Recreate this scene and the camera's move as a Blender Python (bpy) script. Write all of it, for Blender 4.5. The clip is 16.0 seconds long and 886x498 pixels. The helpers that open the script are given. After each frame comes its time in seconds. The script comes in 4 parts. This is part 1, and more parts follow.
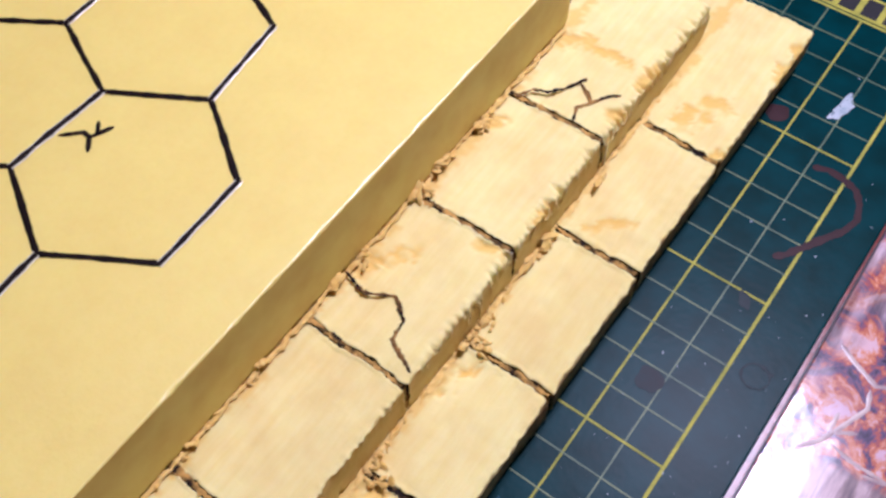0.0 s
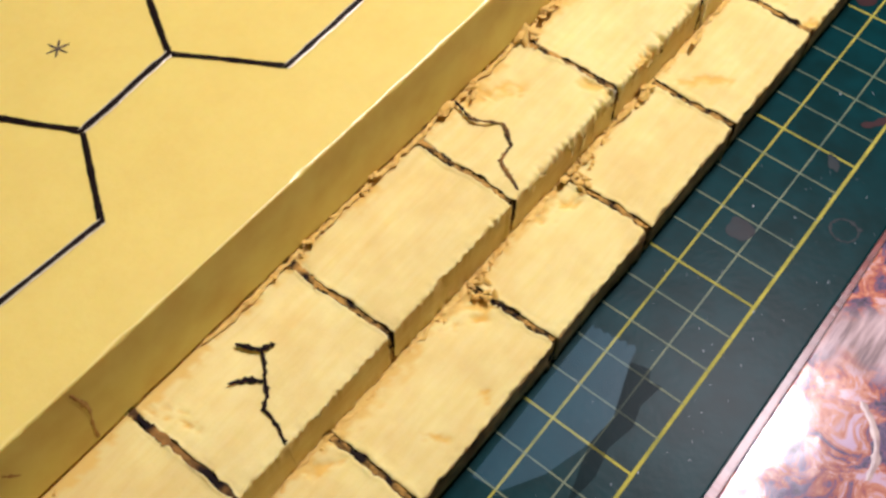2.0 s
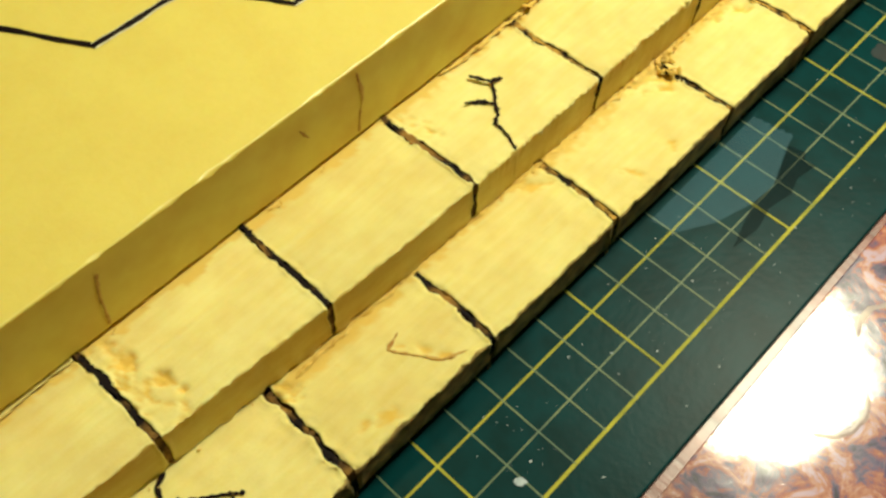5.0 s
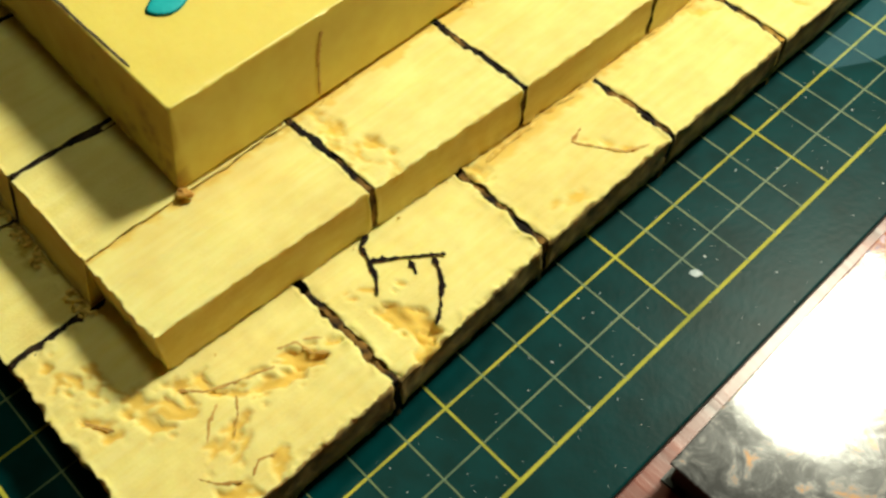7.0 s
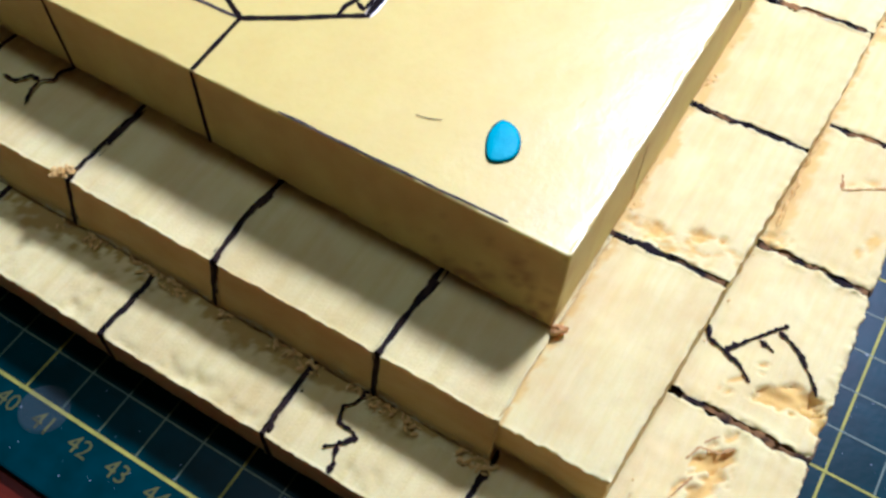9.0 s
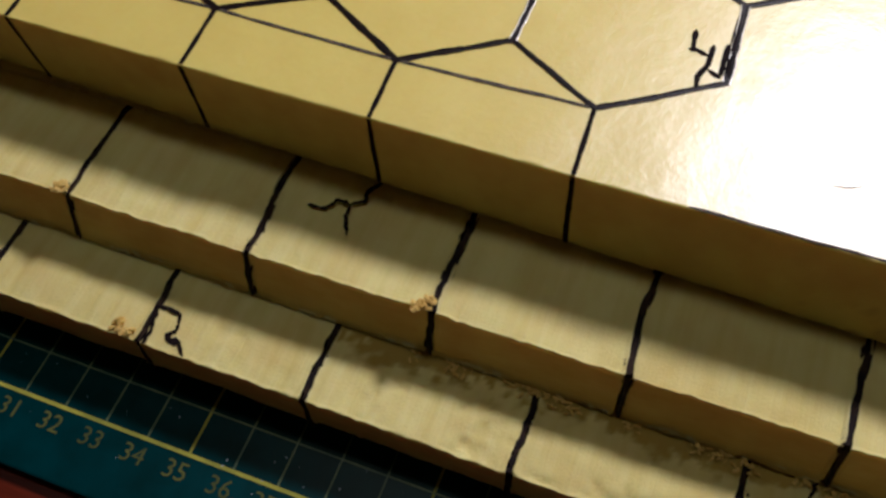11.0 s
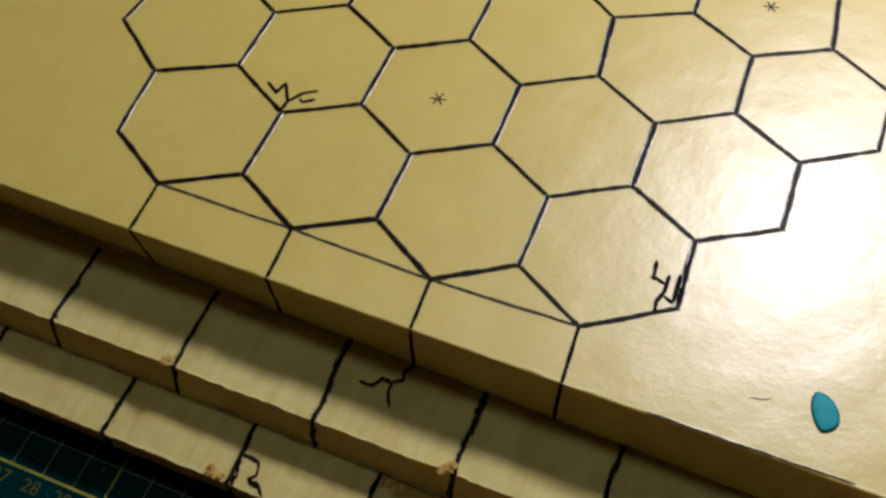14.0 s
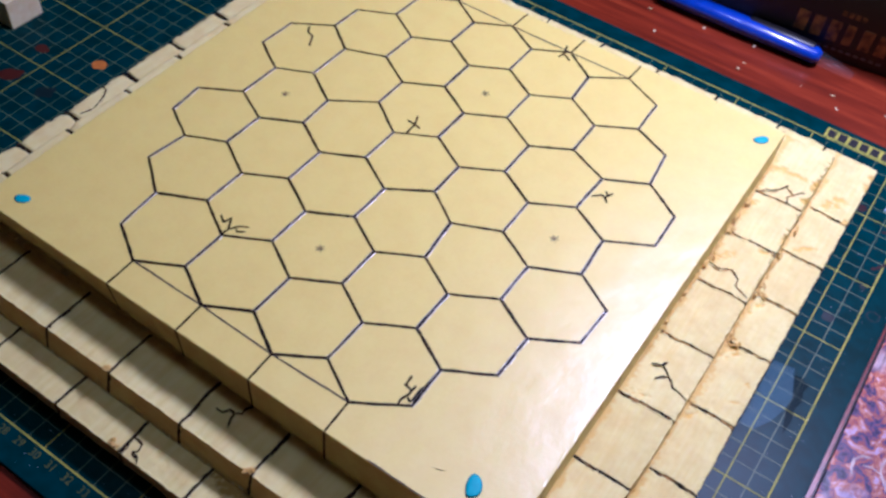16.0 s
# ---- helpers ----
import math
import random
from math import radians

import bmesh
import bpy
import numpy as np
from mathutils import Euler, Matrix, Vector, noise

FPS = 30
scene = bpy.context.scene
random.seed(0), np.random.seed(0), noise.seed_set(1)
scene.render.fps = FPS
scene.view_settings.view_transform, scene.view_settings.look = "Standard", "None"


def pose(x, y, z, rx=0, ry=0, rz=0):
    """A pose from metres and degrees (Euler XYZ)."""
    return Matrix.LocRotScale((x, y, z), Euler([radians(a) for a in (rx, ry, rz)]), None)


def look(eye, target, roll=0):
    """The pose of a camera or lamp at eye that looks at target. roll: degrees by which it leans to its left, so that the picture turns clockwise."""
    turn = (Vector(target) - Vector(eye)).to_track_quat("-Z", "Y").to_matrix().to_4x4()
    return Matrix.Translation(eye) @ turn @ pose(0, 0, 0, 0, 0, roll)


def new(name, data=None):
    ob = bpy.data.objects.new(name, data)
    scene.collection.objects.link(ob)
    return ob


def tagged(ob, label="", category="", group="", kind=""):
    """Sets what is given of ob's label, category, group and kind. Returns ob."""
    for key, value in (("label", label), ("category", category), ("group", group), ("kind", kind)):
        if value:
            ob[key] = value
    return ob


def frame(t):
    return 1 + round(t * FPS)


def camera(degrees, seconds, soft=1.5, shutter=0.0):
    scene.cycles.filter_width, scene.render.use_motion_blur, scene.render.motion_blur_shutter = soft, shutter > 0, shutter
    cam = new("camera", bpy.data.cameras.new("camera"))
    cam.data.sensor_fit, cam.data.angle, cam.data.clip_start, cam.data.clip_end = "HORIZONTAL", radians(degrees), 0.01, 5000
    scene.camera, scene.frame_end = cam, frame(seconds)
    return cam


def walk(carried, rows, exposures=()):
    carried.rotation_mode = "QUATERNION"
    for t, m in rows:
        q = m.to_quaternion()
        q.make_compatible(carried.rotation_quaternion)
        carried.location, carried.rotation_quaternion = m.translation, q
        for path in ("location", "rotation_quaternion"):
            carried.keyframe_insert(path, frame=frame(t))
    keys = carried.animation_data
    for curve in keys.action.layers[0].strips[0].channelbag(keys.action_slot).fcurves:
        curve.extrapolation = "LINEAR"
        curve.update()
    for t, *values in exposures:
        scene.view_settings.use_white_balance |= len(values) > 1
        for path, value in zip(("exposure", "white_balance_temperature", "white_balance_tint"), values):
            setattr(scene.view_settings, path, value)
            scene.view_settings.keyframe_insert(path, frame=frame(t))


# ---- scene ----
# Plan in centimetres: x along the numbered edge of the mat, y across it, z up from the mat's face.
from collections import defaultdict

cam = camera(49.54, 16.0, soft=2.8)
PATH = [
    (0, (0.5746, 0.1697, 0.2080), (0.5105, 0.2500, 0.0364), -2.56),
    (0.5, (0.5770, 0.1628, 0.2047), (0.5119, 0.2427, 0.0334), -2.80),
    (1, (0.5776, 0.1502, 0.1991), (0.5117, 0.2319, 0.0289), -2.07),
    (1.5, (0.5791, 0.1402, 0.1966), (0.5123, 0.2200, 0.0259), -2.00),
    (2, (0.5826, 0.1281, 0.1935), (0.5143, 0.2074, 0.0231), -1.84),
    (2.5, (0.5854, 0.1170, 0.1915), (0.5169, 0.1945, 0.0204), -1.67),
    (3, (0.5888, 0.1067, 0.1903), (0.5192, 0.1822, 0.0187), -1.86),
    (5.5, (0.5992, 0.0377, 0.1891), (0.5246, 0.1157, 0.0207), 1.08),
    (6, (0.6025, 0.0246, 0.1808), (0.5237, 0.1001, 0.0132), -0.40),
    (6.5, (0.6050, 0.0085, 0.1709), (0.5271, 0.0832, 0.0025), -0.14),
    (7, (0.6037, -0.0033, 0.1714), (0.5251, 0.0732, 0.0041), 0.47),
    (7.5, (0.6031, -0.0145, 0.1770), (0.5225, 0.0643, 0.0118), 0.25),
    (8, (0.5950, -0.0281, 0.1844), (0.5161, 0.0533, 0.0196), -1.27),
    (8.5, (0.5595, -0.0389, 0.1862), (0.4901, 0.0473, 0.0196), -1.49),
    (9, (0.5198, -0.0472, 0.1856), (0.4631, 0.0457, 0.0178), -0.03),
    (9.5, (0.4937, -0.0507, 0.1843), (0.4425, 0.0412, 0.0142), -2.19),
    (10, (0.4704, -0.0581, 0.1844), (0.4226, 0.0365, 0.0148), -3.04),
    (12.5, (0.3961, -0.0639, 0.1926), (0.3574, 0.0338, 0.0225), -2.76),
    (13, (0.3956, -0.0615, 0.1943), (0.3577, 0.0374, 0.0247), -2.48),
    (13.5, (0.4010, -0.0557, 0.2151), (0.3632, 0.0445, 0.0462), -2.09),
    (14, (0.4185, -0.0587, 0.2638), (0.3792, 0.0382, 0.0933), -0.52),
    (14.5, (0.4540, -0.0567, 0.3216), (0.4084, 0.0322, 0.1484), 1.52),
    (15, (0.4855, -0.0507, 0.3668), (0.4329, 0.0350, 0.1939), 4.72),
    (15.5, (0.5109, -0.0541, 0.4037), (0.4538, 0.0327, 0.2328), 5.78),
    (16, (0.5362, -0.1047, 0.3869), (0.4720, 0.0079, 0.2346), 6.36),
]
EXPOSURES = [
    (0, -1.36, 4790, 44), (0.5, -1.39, 5010, 41), (1, -1.39, 5370, 38), (1.5, -1.32, 5210, 38), (2, -1.32, 5510, 33), (2.5, -1.22, 5320, 33),
    (3, -1.15, 5300, 35), (5.5, -0.97, 6720, -11), (6, -0.83, 6680, -8), (6.5, -0.66, 6200, -1), (7, -0.69, 6190, -4), (7.5, -1.25, 6350, -1),
    (8, -0.96, 5860, 10), (8.5, -0.72, 4570, 21), (9, -0.57, 4350, 38), (9.5, -0.55, 4580, 48), (10, -1.36, 4930, 38), (12.5, -1.14, 5350, 22),
    (13, -1.01, 5530, 17), (13.5, -1.36, 5460, 21), (14, -1.78, 5190, 25), (14.5, -1.53, 5150, 29), (15, -1.52, 4620, 35), (15.5, -1.32, 4470, 45),
    (16, -1.18, 4380, 49),
]
walk(cam, [(t, look(eye, target, roll)) for t, eye, target, roll in PATH], EXPOSURES)

# ---- light ----
world = bpy.data.worlds.new("room_air")
world.use_nodes = True
world.node_tree.nodes["Background"].inputs[0].default_value = (1.0, 0.85, 0.62, 1)
world.node_tree.nodes["Background"].inputs[1].default_value = 0.05
scene.world = world


def lamp(name, eye, target, power, size, colour, spread=180):
    data = bpy.data.lights.new(name, "AREA")
    data.shape, data.size, data.energy, data.color = "DISK", size, power, colour
    data.spread = radians(spread)
    ob = new(name, data)
    ob.matrix_world = look(eye, target)
    return ob


lamp("desk_lamp_light", (0.56, 0.535, 0.63), (0.53, 0.25, 0.0), 10.2, 0.125, (1.0, 0.89, 0.70), 150)
lamp("ceiling_lamp_light", (0.15, 0.36, 1.55), (0.36, 0.15, 0.0), 6.2, 0.24, (0.94, 0.92, 0.58))


# ---- materials ----
def material(name):
    mat = bpy.data.materials.new(name)
    mat.use_nodes = True
    nt = mat.node_tree
    return mat, nt, nt.nodes["Principled BSDF"]


def node(nt, kind, **inputs):
    n = nt.nodes.new(kind)
    for key, value in inputs.items():
        n.inputs[key.replace("_", " ")].default_value = value
    return n


def coords(nt, stretch=(1, 1, 1)):
    tc = nt.nodes.new("ShaderNodeTexCoord")
    mp = nt.nodes.new("ShaderNodeMapping")
    mp.inputs["Scale"].default_value = stretch
    nt.links.new(tc.outputs["Object"], mp.inputs["Vector"])
    return mp.outputs["Vector"]


def noise_tex(nt, vec, scale, detail=3.0, rough=0.55):
    n = node(nt, "ShaderNodeTexNoise", Scale=scale, Detail=detail, Roughness=rough)
    nt.links.new(vec, n.inputs["Vector"])
    return n.outputs["Fac"]


def ramp(nt, fac, stops):
    r = nt.nodes.new("ShaderNodeValToRGB")
    while len(r.color_ramp.elements) < len(stops):
        r.color_ramp.elements.new(0.5)
    for e, (pos, col) in zip(r.color_ramp.elements, stops):
        e.position, e.color = pos, (*col, 1)
    nt.links.new(fac, r.inputs["Fac"])
    return r.outputs["Color"]


def mix(nt, fac, a, b, mode="MIX"):
    m = nt.nodes.new("ShaderNodeMix")
    m.data_type, m.blend_type = "RGBA", mode
    for sock, v in ((m.inputs[0], fac), (m.inputs[6], a), (m.inputs[7], b)):
        if isinstance(v, (int, float)):
            sock.default_value = v
        elif isinstance(v, tuple):
            sock.default_value = (*v, 1)
        else:
            nt.links.new(v, sock)
    return m.outputs[2]


def bump(nt, height, strength, distance, normal=None):
    b = node(nt, "ShaderNodeBump", Strength=strength, Distance=distance)
    nt.links.new(height, b.inputs["Height"])
    if normal is not None:
        nt.links.new(normal, b.inputs["Normal"])
    return b.outputs["Normal"]


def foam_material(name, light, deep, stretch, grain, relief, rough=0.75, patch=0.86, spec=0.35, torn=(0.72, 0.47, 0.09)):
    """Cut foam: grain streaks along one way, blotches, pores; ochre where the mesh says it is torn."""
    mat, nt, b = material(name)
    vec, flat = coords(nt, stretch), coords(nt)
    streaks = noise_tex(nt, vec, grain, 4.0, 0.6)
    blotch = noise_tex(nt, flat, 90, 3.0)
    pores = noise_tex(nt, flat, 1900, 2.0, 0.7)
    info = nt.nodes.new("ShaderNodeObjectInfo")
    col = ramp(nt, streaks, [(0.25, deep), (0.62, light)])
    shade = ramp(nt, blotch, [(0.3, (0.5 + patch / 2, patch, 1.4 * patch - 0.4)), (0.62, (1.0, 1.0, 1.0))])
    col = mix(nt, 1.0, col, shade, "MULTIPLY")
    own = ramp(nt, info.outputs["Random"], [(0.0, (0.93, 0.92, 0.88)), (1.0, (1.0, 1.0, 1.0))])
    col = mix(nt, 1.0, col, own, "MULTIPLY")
    wear = nt.nodes.new("ShaderNodeAttribute")
    wear.attribute_name = "torn"
    col = mix(nt, wear.outputs["Fac"], col, torn)
    nt.links.new(col, b.inputs["Base Color"])
    b.inputs["Roughness"].default_value = rough
    b.inputs["Specular IOR Level"].default_value = spec
    b.inputs["Subsurface Weight"].default_value = 0.22
    b.inputs["Subsurface Radius"].default_value = (1.0, 0.68, 0.28)
    b.inputs["Subsurface Scale"].default_value = 0.006
    n = bump(nt, pores, 0.16 * relief, 0.0003)
    n = bump(nt, streaks, 0.4 * relief, 0.0005, n)
    nt.links.new(n, b.inputs["Normal"])
    return mat


def plain_material(name, colour, rough=0.5, other=None, scale=300.0, relief=0.15, metal=0.0, coat=0.0, spec=0.5, turn=(0.35, 0.65)):
    mat, nt, b = material(name)
    vec = coords(nt)
    a = noise_tex(nt, vec, scale, 4.0)
    c = noise_tex(nt, vec, scale * 5.3, 3.0)
    other = other or tuple(v * 0.8 for v in colour)
    col = ramp(nt, a, [(turn[0], other), (turn[1], colour)])
    nt.links.new(col, b.inputs["Base Color"])
    b.inputs["Roughness"].default_value = rough
    b.inputs["Metallic"].default_value = metal
    b.inputs["Coat Weight"].default_value = coat
    b.inputs["Specular IOR Level"].default_value = spec
    if relief:
        nt.links.new(bump(nt, c, relief, 0.0003), b.inputs["Normal"])
    return mat


FOAM_LIGHT, FOAM_DEEP = (0.83, 0.73, 0.29), (0.80, 0.675, 0.225)
foam_along = foam_material("foam_cut_along", FOAM_LIGHT, FOAM_DEEP, (3.2, 0.35, 3.2), 190, 1.0, rough=0.85, spec=0.18)
foam_across = foam_material("foam_cut_across", (0.84, 0.745, 0.29), (0.77, 0.655, 0.21), (3.0, 0.2, 3.0), 110, 2.4, rough=0.8, spec=0.25, torn=(0.42, 0.27, 0.035))
foam_skin = foam_material("foam_skin", (0.88, 0.722, 0.17), (0.86, 0.697, 0.15), (1, 1, 1), 620, 0.3, rough=0.35, patch=0.94, spec=1.0)
foam_torn = foam_material("foam_torn", (0.82, 0.58, 0.15), (0.66, 0.40, 0.06), (1, 1, 1), 300, 1.4, rough=0.85)
foam_fringe = foam_material("foam_fringe", (0.66, 0.41, 0.11), (0.36, 0.16, 0.03), (1, 1, 1), 260, 1.2, rough=0.85)
foam_pale = foam_material("foam_bare", (0.84, 0.75, 0.42), (0.77, 0.65, 0.31), (1, 1, 1), 300, 1.2, rough=0.8)
# Pressed foam lip, coloured pale to hold the white glint beside the lines.
foam_pressed_glint = foam_material("foam_pressed_glint", (0.84, 0.78, 0.55), (0.80, 0.72, 0.45), (1, 1, 1), 200, 0.2, rough=0.25, patch=0.98, spec=1.0)
foam_pressed_glint.node_tree.nodes["Principled BSDF"].inputs["Subsurface Weight"].default_value = 0.0
# Upright cut faces: a deeper yellow holds the light bounced between the steps.
foam_bounce_side = foam_material("foam_cut_bounce_side", (0.81, 0.64, 0.18), (0.76, 0.56, 0.13), (1, 1, 4), 120, 1.0, rough=0.75, patch=0.8)
# Outer brick sides: dirt mottle and the side's low shade share one dark colour.
foam_grimy_shaded = foam_material("foam_grimy_shaded_side", (0.60, 0.46, 0.17), (0.10, 0.07, 0.025), (1, 1, 1), 190, 1.6, rough=0.9, patch=0.6)
# The slab's upright faces carry warm bounced light in their deeper base colour.
foam_bounce_flank = foam_material("foam_bounce_flank", (0.82, 0.68, 0.15), (0.79, 0.635, 0.12), (1, 1, 1), 70, 0.5, rough=0.6, patch=0.8, torn=(0.46, 0.27, 0.06))
groove = plain_material("marker_in_groove", (0.36, 0.19, 0.045), 0.8, (0.012, 0.008, 0.008), 130, 0.5, spec=0.1, turn=(0.46, 0.66))
groove_ink = plain_material("marker_line_groove", (0.05, 0.028, 0.014), 0.75, (0.010, 0.007, 0.007), 220, 0.5, spec=0.12, turn=(0.45, 0.72))
groove_torn = plain_material("torn_groove", (0.50, 0.29, 0.06), 0.85, (0.015, 0.010, 0.008), 260, 0.6, spec=0.1, turn=(0.40, 0.58))
ink = plain_material("black_marker", (0.016, 0.009, 0.008), 0.75, (0.006, 0.004, 0.004), 500, 0.4, spec=0.08)
ink_line = plain_material("glossy_marker", (0.014, 0.008, 0.006), 0.4, (0.007, 0.004, 0.004), 500, 0.25, spec=0.11)
pencil = plain_material("grey_pencil", (0.13, 0.105, 0.07), 0.6, (0.04, 0.032, 0.026), 700, 0.2, spec=0.2)
mat_green = plain_material("mat_vinyl", (0.0009, 0.034, 0.038), 0.33, (0.0007, 0.022, 0.023), 120, 0.12, spec=0.05)
mat_yellow = plain_material("mat_print", (0.48, 0.44, 0.05), 0.6, (0.28, 0.28, 0.04), 160, 0.0, spec=0.1)
# Digits: the mat's yellow darkened, putting the front edge's shade into the print.
mat_digit_shaded = plain_material("mat_digit_shaded_print", (0.13, 0.13, 0.03), 0.6, (0.07, 0.08, 0.025), 160, 0.0, spec=0.1)
mat_thin = plain_material("mat_print_thin", (0.17, 0.21, 0.07), 0.55, (0.065, 0.12, 0.06), 120, 0.0)
tack_blue = plain_material("blue_tack", (0.035, 0.43, 0.47), 0.6, (0.025, 0.36, 0.41), 260, 0.35, spec=0.3)
white_paint = plain_material("white_paint", (0.50, 0.54, 0.56), 0.5, (0.25, 0.32, 0.35))


def wood_material():
    mat, nt, b = material("varnished_wood")
    vec = coords(nt, (1, 14, 1))
    grain = noise_tex(nt, vec, 9, 6.0, 0.65)
    col = ramp(nt, grain, [(0.3, (0.07, 0.008, 0.002)), (0.55, (0.19, 0.022, 0.004)), (0.75, (0.30, 0.045, 0.008))])
    nt.links.new(col, b.inputs["Base Color"])
    b.inputs["Roughness"].default_value = 0.3
    b.inputs["Specular IOR Level"].default_value = 0.4
    nt.links.new(bump(nt, grain, 0.15, 0.001), b.inputs["Normal"])
    return mat


def cover_material():
    """A printed cover: weathered boards, flames and shadow painted over them, under gloss."""
    mat, nt, b = material("printed_cover")
    vec = coords(nt)
    grain = noise_tex(nt, coords(nt, (6, 0.7, 1)), 55, 4.0, 0.6)
    boards = ramp(nt, grain, [(0.30, (0.06, 0.05, 0.06)), (0.46, (0.26, 0.21, 0.21)), (0.62, (0.60, 0.52, 0.52))])
    swirl = node(nt, "ShaderNodeTexNoise", Scale=120.0, Detail=7.0, Roughness=0.7, Distortion=0.9)
    nt.links.new(vec, swirl.inputs["Vector"])
    fire = ramp(nt, swirl.outputs["Fac"], [(0.36, (0.02, 0.015, 0.035)), (0.44, (0.13, 0.09, 0.16)), (0.49, (0.40, 0.10, 0.06)), (0.545, (0.62, 0.27, 0.11)), (0.61, (0.66, 0.50, 0.50))])
    split = nt.nodes.new("ShaderNodeSeparateXYZ")
    nt.links.new(vec, split.inputs[0])
    lower = node(nt, "ShaderNodeMapRange", From_Min=0.065, From_Max=0.015, To_Min=-0.04, To_Max=0.14)
    nt.links.new(split.outputs["Y"], lower.inputs["Value"])
    place = nt.nodes.new("ShaderNodeMath")
    nt.links.new(noise_tex(nt, vec, 26, 3.0), place.inputs[0])
    nt.links.new(lower.outputs["Result"], place.inputs[1])
    mask = ramp(nt, place.outputs[0], [(0.45, (0, 0, 0)), (0.52, (1, 1, 1))])
    tint = ramp(nt, noise_tex(nt, vec, 16, 2.0), [(0.4, (0.70, 0.68, 0.98)), (0.6, (1.0, 0.86, 0.84))])
    col = mix(nt, 1.0, mix(nt, mask, boards, fire), tint, "MULTIPLY")
    # the foot of the picture is charred, with a few embers
    height = node(nt, "ShaderNodeMapRange", From_Min=-0.12, From_Max=-0.08)
    nt.links.new(split.outputs["Y"], height.inputs["Value"])
    ash = ramp(nt, swirl.outputs["Fac"], [(0.40, (0.010, 0.010, 0.012)), (0.50, (0.07, 0.07, 0.075)), (0.57, (0.25, 0.24, 0.24)), (0.64, (0.55, 0.26, 0.07))])
    col = mix(nt, height.outputs["Result"], ash, col)
    nt.links.new(col, b.inputs["Base Color"])
    b.inputs["Roughness"].default_value = 0.45
    b.inputs["Specular IOR Level"].default_value = 0.1
    b.inputs["Coat Weight"].default_value = 1.0
    b.inputs["Coat IOR"].default_value = 1.5
    b.inputs["Coat Roughness"].default_value = 0.125
    crinkle = bump(nt, noise_tex(nt, vec, 120, 5.0, 0.6), 0.09, 0.0008, bump(nt, noise_tex(nt, vec, 22, 2.0, 0.5), 0.3, 0.003))
    nt.links.new(crinkle, b.inputs["Normal"])
    nt.links.new(crinkle, b.inputs["Coat Normal"])
    return mat


def film_material():
    mat, nt, b = material("clear_tape")
    b.inputs["Base Color"].default_value = (0.30, 0.62, 0.85, 1)
    b.inputs["Specular IOR Level"].default_value = 0.1
    b.inputs["Roughness"].default_value = 0.3
    b.inputs["Alpha"].default_value = 0.045
    return mat


wood = wood_material()
cover_print = cover_material()
film = film_material()
film_dark = film_material()
film_dark.name = "folded_tape"
film_dark.node_tree.nodes["Principled BSDF"].inputs["Base Color"].default_value = (0.008, 0.018, 0.02, 1)
film_dark.node_tree.nodes["Principled BSDF"].inputs["Alpha"].default_value = 0.25
film_dark.node_tree.nodes["Principled BSDF"].inputs["Specular IOR Level"].default_value = 0.02
clear_plastic = film_material()
clear_plastic.name = "clear_plastic"
clear_plastic.node_tree.nodes["Principled BSDF"].inputs["Base Color"].default_value = (0.25, 0.28, 0.28, 1)
clear_plastic.node_tree.nodes["Principled BSDF"].inputs["Alpha"].default_value = 0.06
clear_plastic.node_tree.nodes["Principled BSDF"].inputs["Specular IOR Level"].default_value = 0.5
paper = plain_material("dark_page_edge", (0.05, 0.045, 0.045), 0.8)
black_card = plain_material("black_card", (0.012, 0.011, 0.012), 0.4)
gold = plain_material("gold_print", (0.40, 0.19, 0.03), 0.4, (0.06, 0.03, 0.01), 160)
grey_print = plain_material("grey_print", (0.12, 0.12, 0.13), 0.5)
blue_plastic = plain_material("blue_plastic", (0.02, 0.06, 0.45), 0.25, coat=0.3)
plaster = plain_material("wall_plaster", (0.50, 0.44, 0.30), 0.9, scale=8)
carpet = plain_material("floor_carpet", (0.25, 0.2, 0.16), 0.95, scale=40)


# ---- mesh helpers (bmesh in centimetres) ----
def empty_thing(name, x, y, z, **tags):
    ob = new(name)
    ob.empty_display_size = 0.02
    ob.location = (x * 0.01, y * 0.01, z * 0.01)
    return tagged(ob, **tags)


def part(name, bm, mat, parent=None, label="", smooth=True):
    """Links a bmesh, given in centimetres of the plan, as one mesh object."""
    me = bpy.data.meshes.new(name)
    root = parent
    while root is not None and root.parent is not None:
        root = root.parent
    off = root.location if root is not None else Vector((0, 0, 0))
    for v in bm.verts:
        v.co = v.co * 0.01 - off
    bm.normal_update()
    bm.to_mesh(me)
    bm.free()
    for m in mat if isinstance(mat, tuple) else (mat,):
        me.materials.append(m)
    if smooth:
        me.polygons.foreach_set("use_smooth", [p.material_index != 1 or len(me.materials) < 3 for p in me.polygons])
    ob = new(name, me)
    if parent is not None:
        ob.parent = parent
    if label:
        ob["label"] = label
    return ob


def thing(name, bm, mat, at, label, category, smooth=True, **more):
    """A one-mesh thing with its origin at its base."""
    me = bpy.data.meshes.new(name)
    off = Vector(at) * 0.01
    for v in bm.verts:
        v.co = v.co * 0.01 - off
    bm.normal_update()
    bm.to_mesh(me)
    bm.free()
    me.materials.append(mat)
    if smooth:
        me.polygons.foreach_set("use_smooth", [True] * len(me.polygons))
    ob = new(name, me)
    ob.location = off
    return tagged(ob, label=label, category=category, **more)


